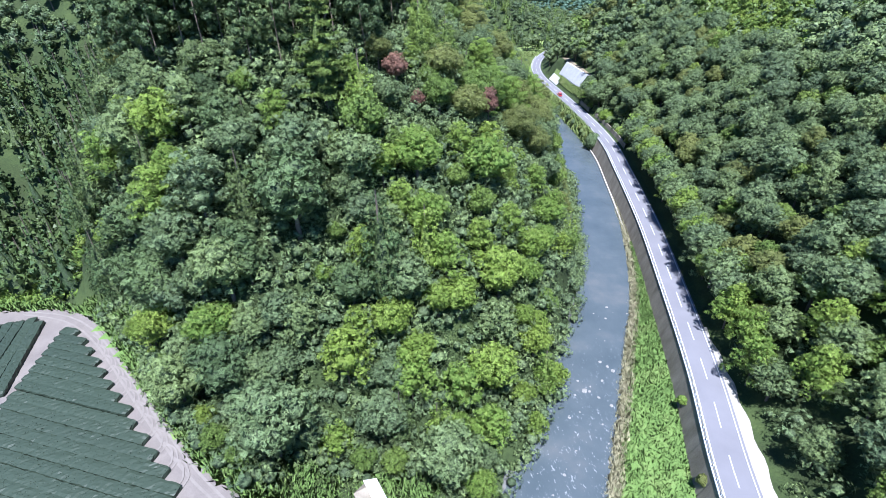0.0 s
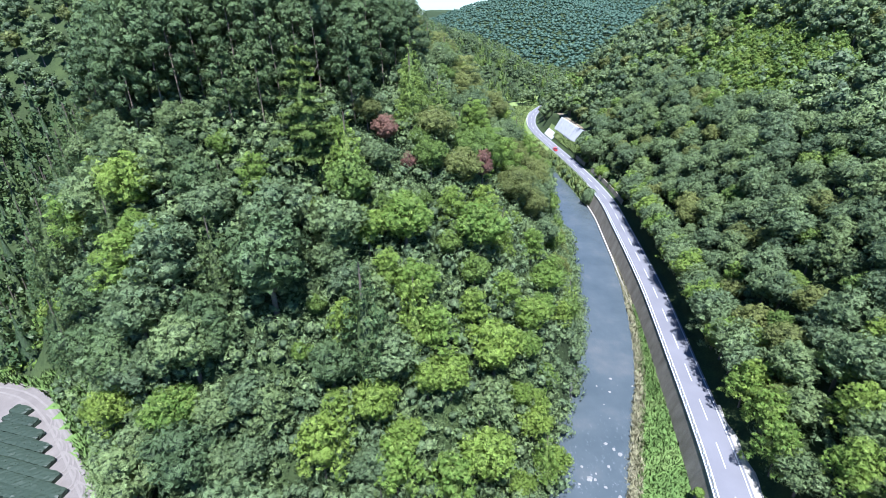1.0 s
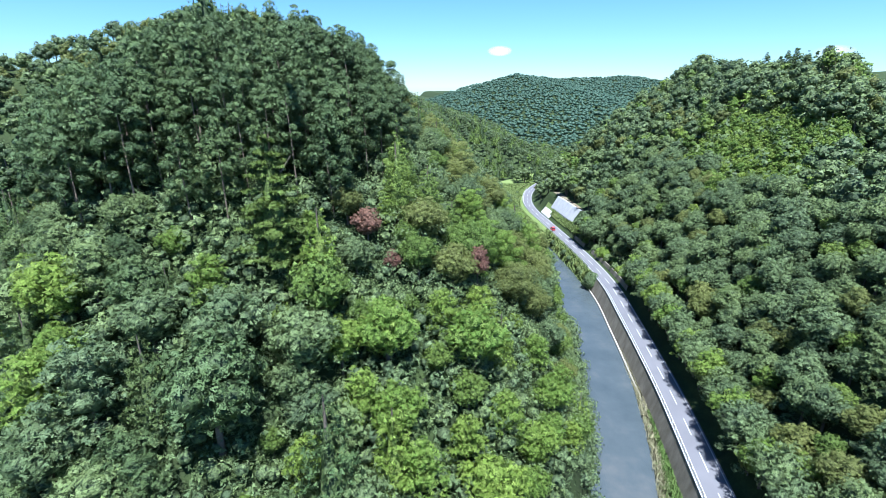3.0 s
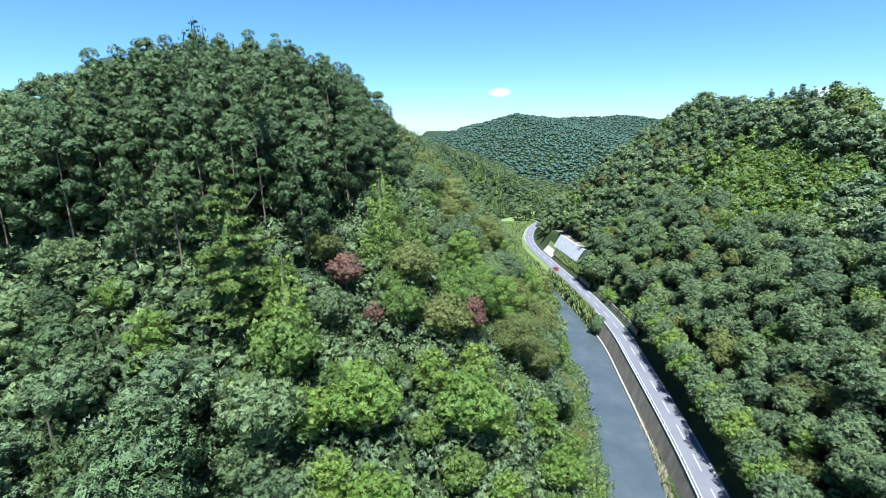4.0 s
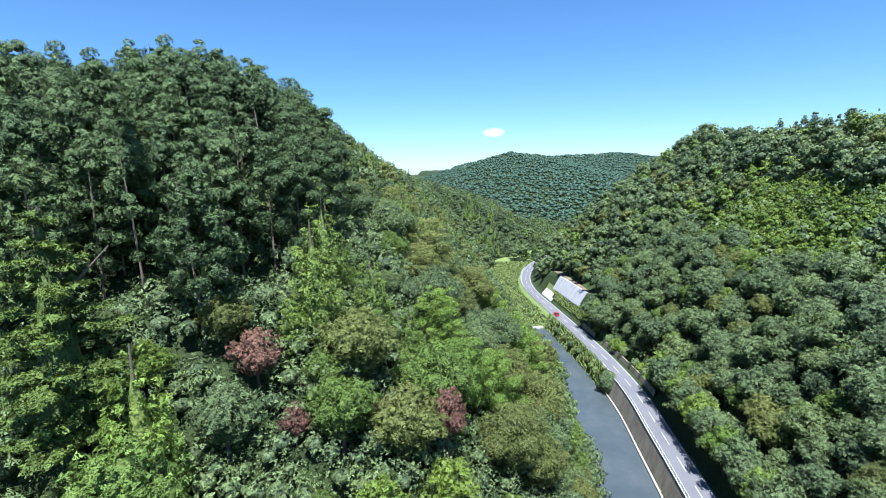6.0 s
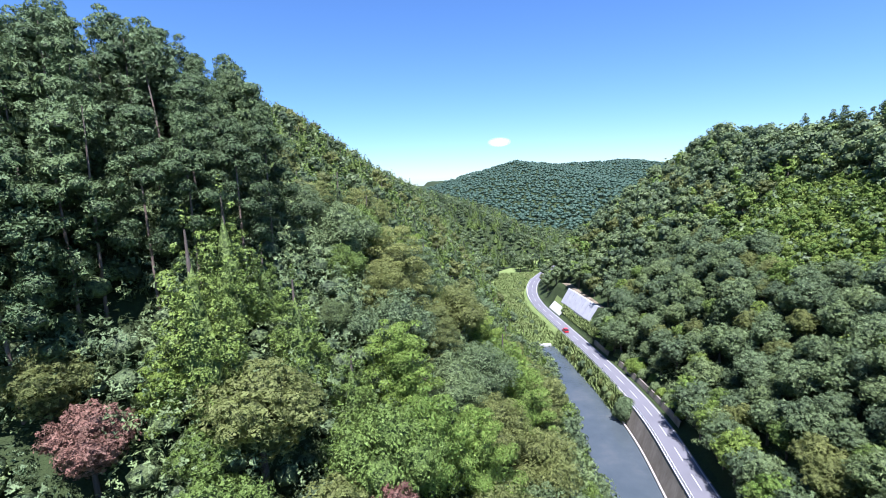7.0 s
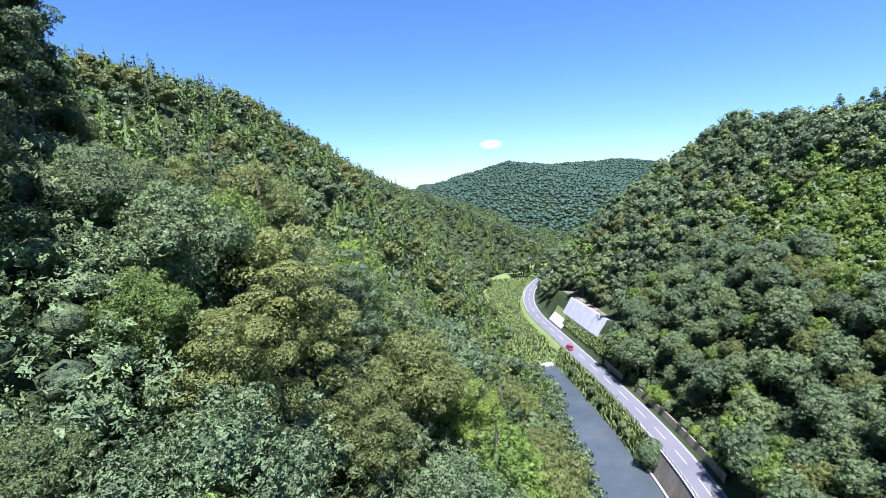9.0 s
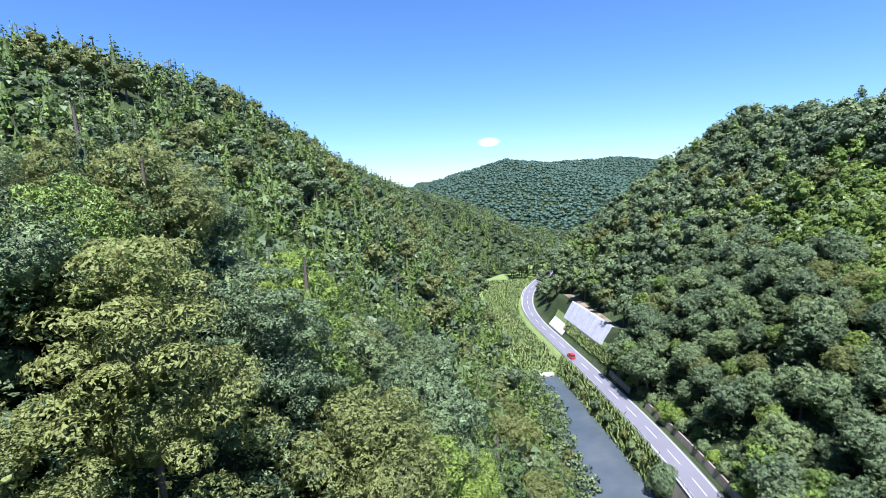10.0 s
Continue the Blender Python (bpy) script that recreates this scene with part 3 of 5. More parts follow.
def make_kind(kind, seed, n, size, far=False):
    """Crown and trunk arrays of one tree of a kind."""
    rng = np.random.default_rng(seed)
    sides = 1 if far else 3
    if kind == "round":
        R, H = 4.6, 11.0
        lob = lobes_round(rng, R, H, 14 if far else 96)
        return crown_arrays(rng, lob, n, size), trunk_arrays(rng, H - R, 0.26, sides, 0.3, 4 if far else 6)
    if kind == "high":
        R, H = 4.8, 19.0
        lob = lobes_round(rng, R, H, 90)
        return crown_arrays(rng, lob, n, size), trunk_arrays(rng, H - R, 0.3, sides)
    if kind == "layered":
        R, H = 4.2, 11.0
        lob = lobes_layered(rng, R, H, 8 if far else 60)
        return crown_arrays(rng, lob, n, size, 0.6, 0.78, 0.2, 0.6), trunk_arrays(rng, H - 2.5, 0.16, 0 if not far else 1)
    if kind == "cedar":
        R, H = 3.2, 16.0
        lob = lobes_cone(rng, R, H, 20 if far else 58)
        return crown_arrays(rng, lob, n, size, 0.25, 0.76, 0.25, 0, (R * 0.52, H - 3.6, H * 0.12)), trunk_arrays(rng, H - 1.6, 0.27, 0, 0.05, 4 if far else 6)
    if kind == "fir":
        R, H = 5.6, 19.0
        lob = lobes_fir(rng, R, H)
        return crown_arrays(rng, lob, n, size, 0.9, 0.70, 0.3, 0, (R * 0.36, H - 1.2, H * 0.1)), trunk_arrays(rng, H - 0.8, 0.34, 2, 0.05)
    R, H = 3.5, 17.0
    lob = lobes_pine(rng, R, H, 12 if far else 40)
    return crown_arrays(rng, lob, n, size, 0.5, 0.70, 0, 0.85), trunk_arrays(rng, H - 1.5, 0.12, 0, 0.4)


NEAR_N = {"high": (1700, 0.37), "round": (1450, 0.39), "layered": (1400, 0.37), "cedar": (1350, 0.35), "fir": (9000, 0.36), "pine": (1900, 0.36)}
FINE_N = {"high": (3000, 0.32), "round": (2900, 0.31), "layered": (2800, 0.30), "cedar": (2600, 0.28), "fir": (9000, 0.36), "pine": (2800, 0.30)}
CLOSE_N = {"high": (8000, 0.19), "round": (8500, 0.165), "layered": (12500, 0.135), "cedar": (6400, 0.19), "fir": (9000, 0.36), "pine": (7000, 0.19)}
FAR_N = {"round": (250, 0.48), "layered": (240, 0.50), "cedar": (210, 0.58), "pine": (180, 0.55)}
TRUNK_MAT = {"high": BARK, "round": BARK, "layered": BARK, "cedar": BARK, "fir": BARK, "pine": PALE_BARK}
near_mesh = {}


def near_tree(kind, leafs, variant, fine):
    key = (kind, leafs, variant, fine)
    if key not in near_mesh:
        n, s = (NEAR_N, FINE_N, CLOSE_N)[fine][kind]
        (cv, cf, ci, cn), (tv, tf) = make_kind(kind, 17 * variant + len(kind), n, s)
        near_mesh[key] = (mesh_of("crown", cv, cf, [LEAF[leafs], SHADE_LEAF[leafs]], ci, True, cn), mesh_of("trunk", tv, tf, [TRUNK_MAT[kind]], None, True))
    return near_mesh[key]


NAMES = {
    ("round", "evergreen"): ("evergreen_broadleaf_tree", "dark green rounded evergreen broadleaf tree on the wooded slope", "evergreen trees"),
    ("round", "light"): ("broadleaf_tree", "bright green rounded broadleaf tree on the wooded slope", "broadleaf trees"),
    ("round", "olive"): ("olive_green_tree", "pale olive-green broadleaf tree on the wooded slope", "olive green trees"),
    ("layered", "olive"): ("olive_green_tree", "pale olive-green tree with a shelving open crown", "olive green trees"),
    ("layered", "light"): ("deciduous_tree", "yellow-green deciduous tree with layered open boughs", "deciduous trees"),
    ("layered", "evergreen"): ("spreading_tree", "dark green spreading tree with layered boughs", "spreading trees"),
    ("cedar", "cedar"): ("cedar_tree", "tall narrow cedar with drooping green boughs", "cedar trees"),
    ("cedar", "cypress"): ("cypress_tree", "narrow bright green cypress on the wooded slope", "cypress trees"),
    ("fir", "cedar"): ("fir_tree", "broad dark fir with flat shelving boughs", "fir trees"),
    ("pine", "pine"): ("pine_tree", "tall pine with a bare pale trunk and tufted crown", "pine trees"),
    ("round", "pine"): ("evergreen_oak", "very dark green dense rounded evergreen oak on the slope", "evergreen oaks"),
    ("high", "red"): ("withered_tree", "withered tree with red-brown leaves", "withered trees"),
    ("fir", "fir"): ("fir_tree", "broad dark fir with flat shelving boughs", "fir trees"),
    ("round", "red"): ("withered_tree", "withered tree with red-brown leaves", "withered trees"),
    ("round", "cypress"): ("young_broadleaf_tree", "small bright green young tree in the hillside plantation", "young trees"),
    ("cedar", "light"): ("young_conifer", "yellow-green young conifer above the river", "young conifers"),
}


PLANTED = []


def plant(kind, leafs, variant, x, y, size=1.0, turn=0.0, sink=0.0, tall=1.0):
    fine = int(-14 < x < 46 and 82 < y < 140 and x < road_x(y) - 10)
    fine += int(-2 < x < 28 and 88 < y < 122)
    crown, trunk = near_tree(kind, leafs, variant, fine)
    PLANTED.append((x, y))
    name, label, group = NAMES[(kind, leafs)]
    root = new(name)
    root.empty_display_size = 0.5
    root.matrix_basis = Matrix.Translation((x, y, height(x, y) - sink)) @ pose(0, 0, 0, 0, 0, turn) @ Matrix.Diagonal((size, size, size * tall, 1))
    tagged(root, label, "tree", group)
    part("trunk", trunk, root)
    part("crown", crown, root)
    return root


def forest(name, label, kind, leafs, spots, seeds=4):
    """A far wood as one object: many trees joined, each with a tint of its own."""
    if not len(spots):
        return
    rng = np.random.default_rng(len(spots))
    n, s = FAR_N[kind]
    kinds = [make_kind(kind, 300 + k, n, s, True) for k in range(seeds)]
    Vs, Fs, Ts, Ms, Ns, at = [], [], [], [], [], 0
    ground_z = land(np.array([q[0] for q in spots]), np.array([q[1] for q in spots]))
    for (x, y, size, tall), z in zip(spots, ground_z):
        (cv, cf, ci, cn), (tv, tf) = kinds[rng.integers(seeds)]
        g = rng.random() * 6.283
        R = np.array([[math.cos(g), -math.sin(g), 0], [math.sin(g), math.cos(g), 0], [0, 0, 1]])
        V = (np.concatenate([cv, tv]) * np.array([size, size, size * tall])) @ R.T + np.array([x, y, z])
        Vs.append(V)
        Fs.append(np.concatenate([cf, tf + len(cv)]) + at)
        Ms.append(np.concatenate([ci * 2, np.ones(len(tf), int)]))
        Ns.append(np.concatenate([cn @ R.T, np.zeros((len(tv), 3))]))
        Ts.append(np.full(len(V), rng.random()))
        at += len(V)
    me = mesh_of(name, np.concatenate(Vs), np.concatenate(Fs), [FAR_LEAF[leafs], TRUNK_MAT[kind], SHADE_LEAF[leafs]], np.concatenate(Ms), True, np.concatenate(Ns))
    a = me.attributes.new("tint", "FLOAT", "POINT")
    a.data.foreach_set("value", np.concatenate(Ts).astype(np.float32))
    return tagged(new(name, me), label, "forest", kind="stuff")


def blocked(x, y):
    u = x - float(road_x(y))
    if y < 236 and float(river_l(y)) - (0.5 if y < 60 else 3.6 if y < 115 else 2.6) < x and u < HALF + 3.4:
        return True
    if y >= 236 and abs(u) < HALF + 3.4:
        return True
    if y >= 225 and -60 < u < 3 and height(x, y) < 1.0 and y < 352:
        return True
    if HALF < u < HALF + 11 and 216 < y < 268:
        return True
    if HALF < u < HALF + 5.4 and y < 62:
        return True
    if x < float(tea_edge(y)) + 3.6 and y < 86 and x > -120:
        return True
    if -22 < x < 0 and 26 < y < 43:
        return True
    return False


# trees that stand out: kind, leaves, x, y, size, tallness
MARKS = [
    ("layered", "olive", 15.0, 110.5, 1.05, 1.0), ("layered", "olive", 18.6, 108.2, 0.8, 0.8), ("round", "olive", 22.0, 114.5, 0.95, 0.85),
    ("layered", "evergreen", 17.6, 117.0, 0.95, 0.9), ("cedar", "cedar", 12.0, 119.5, 0.8, 0.85), ("cedar", "cedar", 8.6, 121.0, 0.85, 0.85),
    ("round", "evergreen", 9.8, 110.0, 0.9, 0.9), ("round", "evergreen", 19.0, 99.6, 0.85, 0.9), ("layered", "light", 14.6, 95.4, 0.92, 0.95),
    ("layered", "light", 16.6, 91.0, 0.95, 1.0), ("high", "red", 13.9, 84.6, 0.46, 1.25), ("round", "red", 16.0, 98.2, 0.34, 1.3),
    ("layered", "olive", 13.6, 104.6, 0.85, 0.9), ("round", "evergreen", 23.2, 106.0, 0.9, 0.9), ("round", "olive", 6.2, 87.4, 0.9, 0.85),
    ("round", "olive", 10.2, 84.0, 0.9, 0.85), ("cedar", "cypress", 3.0, 94.2, 0.85, 0.9), ("cedar", "cypress", 7.6, 93.2, 0.8, 0.8), ("cedar", "cypress", 11.2, 92.6, 0.7, 0.7),
    ("round", "red", -1.8, 84.8, 0.56, 0.9), ("round", "red", 1.4, 82.0, 0.32, 1.2), ("fir", "fir", -13.0, 79.0, 0.98, 0.98), ("layered", "light", 20.4, 93.6, 0.9, 1.1),
    ("layered", "light", -20.5, 75.0, 0.75, 0.9), ("round", "light", 11.8, 75.4, 1.15, 0.85), ("round", "light", 0.2, 73.0, 1.05, 0.9),
    ("cedar", "light", -7.6, 77.0, 0.95, 0.95), ("cedar", "cypress", 2.6, 88.8, 0.95, 0.9), ("round", "pine", -18.0, 64.0, 1.45, 0.95),
    ("cedar", "cedar", -6.2, 60.0, 1.3, 1.0), ("cedar", "light", 0.4, 63.0, 0.95, 0.9), ("round", "light", 12.0, 63.4, 1.1, 0.9), ("layered", "light", 4.0, 52.0, 1.0, 0.9),
    ("round", "light", 9.5, 54.5, 1.05, 0.9), ("layered", "light", 8.0, 47.0, 0.95, 0.8), ("round", "evergreen", -22.0, 43.6, 1.4, 0.9),
    ("round", "evergreen", 1.0, 41.5, 1.2, 0.85), ("layered", "light", -12.5, 52.0, 1.0, 0.95), ("round", "pine", -29.0, 52.0, 1.2, 0.9),
    ("layered", "evergreen", -31.0, 66.0, 1.3, 0.9), ("layered", "light", 51.0, 50.0, 0.95, 1.0), ("layered", "light", 53.5, 55.5, 0.95, 1.0), ("layered", "light", 55.5, 62.0, 0.9, 1.0),
    ("layered", "light", 54.5, 43.0, 0.95, 1.0), ("layered", "light", 60.0, 49.0, 1.0, 1.0), ("layered", "evergreen", 56.0, 36.0, 1.0, 1.0), ("layered", "light", 59.0, 31.0, 1.0, 1.0),
]
near_spots, far_spots = [], {}
rng = np.random.default_rng(11)


def jittered(x0, x1, y0, y1, d):
    for j, yy in enumerate(np.arange(y0, y1, d * 0.87)):
        for xx in np.arange(x0 + (j % 2) * d / 2, x1, d):
            yield xx + rng.normal() * d * 0.17, yy + rng.normal() * d * 0.17


_gx, _gy = np.meshgrid(np.arange(-64, 70, 2.0), np.arange(30, 180, 2.0))
_dy, _dx = np.gradient(land(_gx, _gy), 2.0)
STEEP = np.sqrt(1 + _dx ** 2 + _dy ** 2)


def steep(x, y):
    """How much more ground a slope has than its plan."""
    return STEEP[int((y - 30) / 2), int((x + 64) / 2)]


def on_slope(x0, x1, y0, y1, d, close):
    """Places about d apart along the slope, and no nearer than close in plan."""
    for x, y in jittered(x0, x1, y0, y1, close):
        if rng.random() < (close / d) ** 2 * steep(x, y):
            yield x, y


def near_zone(x, y):
    u = x - float(road_x(y))
    knoll = -58 < x < 62 and 34 < y < (172 if x > 0 else 146) and u < 0
    right = 0 < u < 42 and 12 < y < 225 and x < 1.2 * y + 36
    return knoll or right


def stand(x, y):
    """What grows at a place: kind, leaves, size, tallness."""
    u = x - float(road_x(y))
    r = rng.random()
    if u > 0:
        if 40 < u + 3 * math.sin(y * 0.2) < 68 and 138 < y < 206:
            return "round", "light", 0.34 + 0.10 * rng.random(), 1.0
        if u > 88 and r < 0.3:
            return "pine", "pine", 0.50 + 0.12 * rng.random(), 0.95
        edge = 0.75 if u < 10 else 1.0
        if r < 0.62:
            return "round", "evergreen", (0.74 + 0.42 * rng.random()) * edge, 0.9
        if r < 0.74:
            return "round", "olive", (0.6 + 0.35 * rng.random()) * edge, 0.9
        if r < 0.85:
            return "round", "cypress", (0.55 + 0.35 * rng.random()) * edge, 0.95
        return "layered", "light" if r < 0.89 else "evergreen", (0.66 + 0.4 * rng.random()) * edge, 1.0
    if ((x + 23) / 29) ** 2 + ((y - 105) / 24) ** 2 < 1:
        return "pine", "pine", (0.78 + 0.16 * rng.random()) * (1.14 if x < -30 else 1.0), 1.0
    if x < -56 and y > 150:
        return "round", "evergreen" if r < 0.75 else "olive", 0.5 + 0.25 * rng.random(), 0.9
    if x < -52 and y < 215:
        return "cedar", "cedar", 0.70 + 0.24 * rng.random(), 1.0
    if y > 128 and x < 62:
        if r < 0.72:
            return "cedar", "cypress" if r < 0.56 else "cedar", 0.5 + 0.2 * rng.random(), 0.74
        return "round", "evergreen" if r < 0.85 else "olive", 0.55 + 0.25 * rng.random(), 0.85
    if -2 < x < 34 and y < 84 and r < 0.6:
        return ("round" if r < 0.38 else "layered"), "light", 0.66 + 0.36 * rng.random(), 0.9
    if x > -14 and y > 70 and r > 0.86:
        return "round", "cypress", 0.6 + 0.35 * rng.random(), 1.0
    if r < (0.56 if x < -6 and y < 86 else 0.36):
        return "round", "pine" if x < -4 and y > 58 and r < 0.22 else "evergreen", 0.72 + 0.44 * rng.random(), 0.9
    if r < 0.62:
        return "round", "light" if y < 84 else "olive", 0.66 + 0.36 * rng.random(), 0.95
    if r < 0.74:
        return "layered", "light", 0.66 + 0.36 * rng.random(), 0.95
    if r < 0.86:
        return "cedar", "cedar" if r < 0.8 else "light" if y < 84 else "cypress", 0.66 + 0.3 * rng.random(), 0.95 if y < 84 else 0.8
    return "layered", "evergreen", 0.7 + 0.35 * rng.random(), 0.95


def u_bank(x, y):
    """How far a place lies from the water on the wooded bank; 0 elsewhere."""
    d = float(river_l(y)) - x
    return d if 86 < y < 234 and 0 < d < 18 else 0.0


for k, l, x, y, s, tall in MARKS:
    plant(k, l, int(rng.integers(3)), x, y, s, rng.random() * 360, 0.3, tall)
for k in range(38):
    y = 62 + k * 4.0 + rng.normal() * 0.5
    if 158 < y < 198 or y > 212:
        continue
    plant("round" if k % 4 else "layered", "evergreen" if k % 3 else "light", int(rng.integers(3)), float(road_x(y)) + HALF + 3.3 + 0.8 * rng.random(), y, 0.98 + 0.2 * rng.random(), rng.random() * 360, 0.3, 0.9)
for x, y in list(on_slope(-60, 62, 34, 172, 6.0, 4.2)) + list(jittered(36, 135, 12, 226, 5.1)):
    if not near_zone(x, y) or blocked(x, y):
        continue
    if any(math.hypot(x - m[2], y - m[3]) < (1.2 if m[0] == "cedar" else 5.4 if m[0] == "fir" else 2.8) * m[4] + 0.8 for m in MARKS):
        continue
    k, l, s, tall = stand(x, y)
    if 0 < float(river_l(y)) - x < 9:
        s *= 0.8
    if u_bank(x, y) > 0:
        s = min(s, 0.16 + 0.055 * u_bank(x, y))
    if k != "pine" and ((x + 22) / 34) ** 2 + ((y - 104) / 31) ** 2 < 1:
        s *= 0.66
    plant(k, l, int(rng.integers(3)), x, y, s, rng.random() * 360, 0.3, tall)


for k in range(14):  # pines along the crest above the road
    x, y = float(np.interp(k, [0, 5, 9, 13], [169, 172, 180, 202])) + rng.normal(), float(np.interp(k, [0, 5, 9, 13], [226, 206, 199, 202])) + rng.normal() * 2
    plant("pine", "pine", k % 3, x, y, 0.58 + 0.18 * rng.random(), rng.random() * 360, 0.3, 1.0)
for x, y in jittered(-56, 6, 86, 130, 5.0):
    if ((x + 23) / 28) ** 2 + ((y - 105) / 23) ** 2 < 1 and rng.random() < 0.6:
        plant("pine", "pine", int(rng.integers(3)), x, y, (0.76 + 0.16 * rng.random()) * (1.14 if x < -30 else 1.0), rng.random() * 360, 0.3, 1.0)


for x, y in jittered(-54, 50, 42, 128, 2.6):  # young trees in the gaps
    d = float(river_l(y)) - x
    if d < 1.5 or blocked(x, y) or min(math.hypot(x - a, y - b) for a, b in PLANTED) < 3.9:
        continue
    plant("round", ("evergreen", "cypress", "light")[int(rng.integers(3))], int(rng.integers(3)), x, y, min(0.36 + 0.16 * rng.random(), 0.2 + 0.06 * d), rng.random() * 360, 0.3, 1.0)


def crest_x(y):
    return np.interp(y, [150, 206, 240, 390, 590], [-75, -62, -40, 0, 50])


for x, y in list(jittered(-170, 260, 84, 262, 5.5)) + list(jittered(-60, 260, 262, 352, 6.8)):
    u = x - float(road_x(y))
    if near_zone(x, y) or blocked(x, y) or x < -0.95 * y - 10 or x > 1.22 * y + 16 or u > 118:
        continue
    if (y > 206 and x < float(crest_x(y)) - 8) or (x < -60 and y > 214):
        continue
    k, l, s, tall = stand(x, y)
    s *= 1.1
    if u_bank(x, y) > 0:
        s = min(s, 0.16 + 0.055 * u_bank(x, y))
    far_spots.setdefault((k, l), []).append((x, y, s, tall))
def on_far_face(x, y):
    """Whether a place lies on the far mountain and not on the nearer slopes."""
    f = max(float(far_ridge(x, y)), float(ridge(x, y, FRONT_CREST, 3.0, 1.2)))
    return f > max(float(ridge(x, y, SPUR, 3.0, 1.3)), float(ridge(x, y, LEFT_CREST, 1.13, 1.45)), 0.0)


for x, y in list(jittered(-30, 330, 352, 640, 9.0)):
    if blocked(x, y) or on_far_face(x, y) or x < float(crest_x(y)) - 12:
        continue
    k = "round" if rng.random() < 0.4 else "cedar"
    far_spots.setdefault((k, "evergreen" if k == "round" else "cedar" if rng.random() < 0.5 else "cypress"), []).append((x, y, 1.0 if k == "round" else 0.95, 0.75))
for x, y in jittered(100, 160, 134, 212, 3.0):
    u = x - float(road_x(y))
    if 42 < u < 70 and 138 < y < 206:
        far_spots.setdefault(("round", "light"), []).append((x, y, 0.28 + 0.12 * rng.random(), 1.0))
for (k, l), spots in far_spots.items():
    forest(NAMES[(k, l)][0] + "_wood", "distant wood of " + NAMES[(k, l)][2] + " on the hillside", k, l, spots)


# ---- low growth, far woods, grass ----
def clumps(name, label, category, leafs, spots, leaves, size, flat=0.8, bodies=0.9):
    """Many small bushes as one object; each spot is x, y, radius."""
    rng2 = np.random.default_rng(len(spots) + 5)
    Vs, Fs, Ts, Ms, Ns, at = [], [], [], [], [], 0
    ground_z = land(np.array([q[0] for q in spots]), np.array([q[1] for q in spots]))
    for (x, y, r), z in zip(spots, ground_z):
        lob = [(0, 0, r * 0.5, r * 0.8, flat), (r * 0.4, r * 0.2, r * 0.4, r * 0.5, flat), (-r * 0.35, 0.3 * r, r * 0.4, r * 0.55, flat)]
        V, F, core, N = crown_arrays(rng2, lob, leaves, size * r, core=0.80 if leafs == "ridge" else 0.46, bodies=bodies)
        Ns.append(N)
        Vs.append(V + np.array([x, y, z + 0.35 * r]))
        Fs.append(F + at)
        Ts.append(np.full(len(V), rng2.random()))
        Ms.append(core.astype(int))
        at += len(V)
    me = mesh_of(name, np.concatenate(Vs), np.concatenate(Fs), [FAR_LEAF[leafs] if leaves < 45 else LEAF[leafs], FAR_LEAF[leafs] if leafs == "ridge" else SHADE_LEAF[leafs]], np.concatenate(Ms), True, np.concatenate(Ns))
    me.attributes.new("tint", "FLOAT", "POINT").data.foreach_set("value", np.concatenate(Ts).astype(np.float32))
    return tagged(new(name, me), label, category, kind="stuff")


under = [(x, y, 1.5 + 1.3 * rng.random()) for x, y in on_slope(-58, 60, 36, 146, 2.35, 1.8) if x < float(river_l(y)) + 0.6 and not (x < float(tea_edge(y)) + 1.0 and y < 82) and not (-21 < x < -1 and y < 42.5)]
beside = [q for q in under if -18 < q[0] < 46 and 78 < q[1] < 130]
clumps("undergrowth", "dense green undergrowth below the trees", "undergrowth", "evergreen", [q for q in under if q not in beside], 56, 0.18)
clumps("fine_undergrowth", "dense fine-leaved green undergrowth below the trees", "undergrowth", "evergreen", beside, 170, 0.11)
under = [(x, y, 1.4 + 1.1 * rng.random()) for x, y in jittered(36, 130, 14, 226, 3.4) if HALF + 3.8 < x - float(road_x(y)) < 30 and not (216 < y < 268 and x - float(road_x(y)) < 17)]
weedy = [(x, y, 0.9 + 1.1 * rng.random()) for x, y in jittered(-100, -56, 82.5, 100, 2.3) if x < -58 or y > 86]
clumps("field_edge_bushes", "low green bushes behind the farm track", "undergrowth", "light", weedy, 60, 0.18)
clumps("roadside_undergrowth", "dense green undergrowth on the slope above the road", "undergrowth", "evergreen", under, 48, 0.2)
scrub = [(x, y, 1.8 + 1.4 * rng.random()) for x, y in jittered(100, 200, 110, 330, 5.5) if 28 < x - float(road_x(y)) < 110 and x < 1.22 * y + 16]
scrub += [(x, y, 1.6 + 1.4 * rng.random()) for x, y in jittered(-60, 62, 146, 300, 5.0) if x < float(river_l(y)) - 5 and float(crest_x(y)) < x and height(x, y) > 1]
scrub += [(x, y, 0.9 + 0.7 * rng.random()) for x, y in jittered(34, 70, 96, 233, 2.2) if 0.2 < float(river_l(y)) - x < 12]
young = [(x, y, 1.2 + 0.9 * rng.random()) for x, y in jittered(100, 160, 134, 212, 2.1) if 40 < x - float(road_x(y)) < 70 and 138 < y < 206]
clumps("young_growth", "bright yellow-green young growth on the hillside", "undergrowth", "light", young, 40, 0.24)
clumps("hillside_scrub", "low green scrub between the trees on the hillsides", "scrub", "evergreen", scrub, 40, 0.26)
_far = np.array(list(jittered(40, 680, 430, 1150, 6.8)))
_far += rng.normal(size=_far.shape) * 2.6
_on = np.maximum(far_ridge(_far[:, 0], _far[:, 1]), ridge(_far[:, 0], _far[:, 1], FRONT_CREST, 3.0, 1.2))
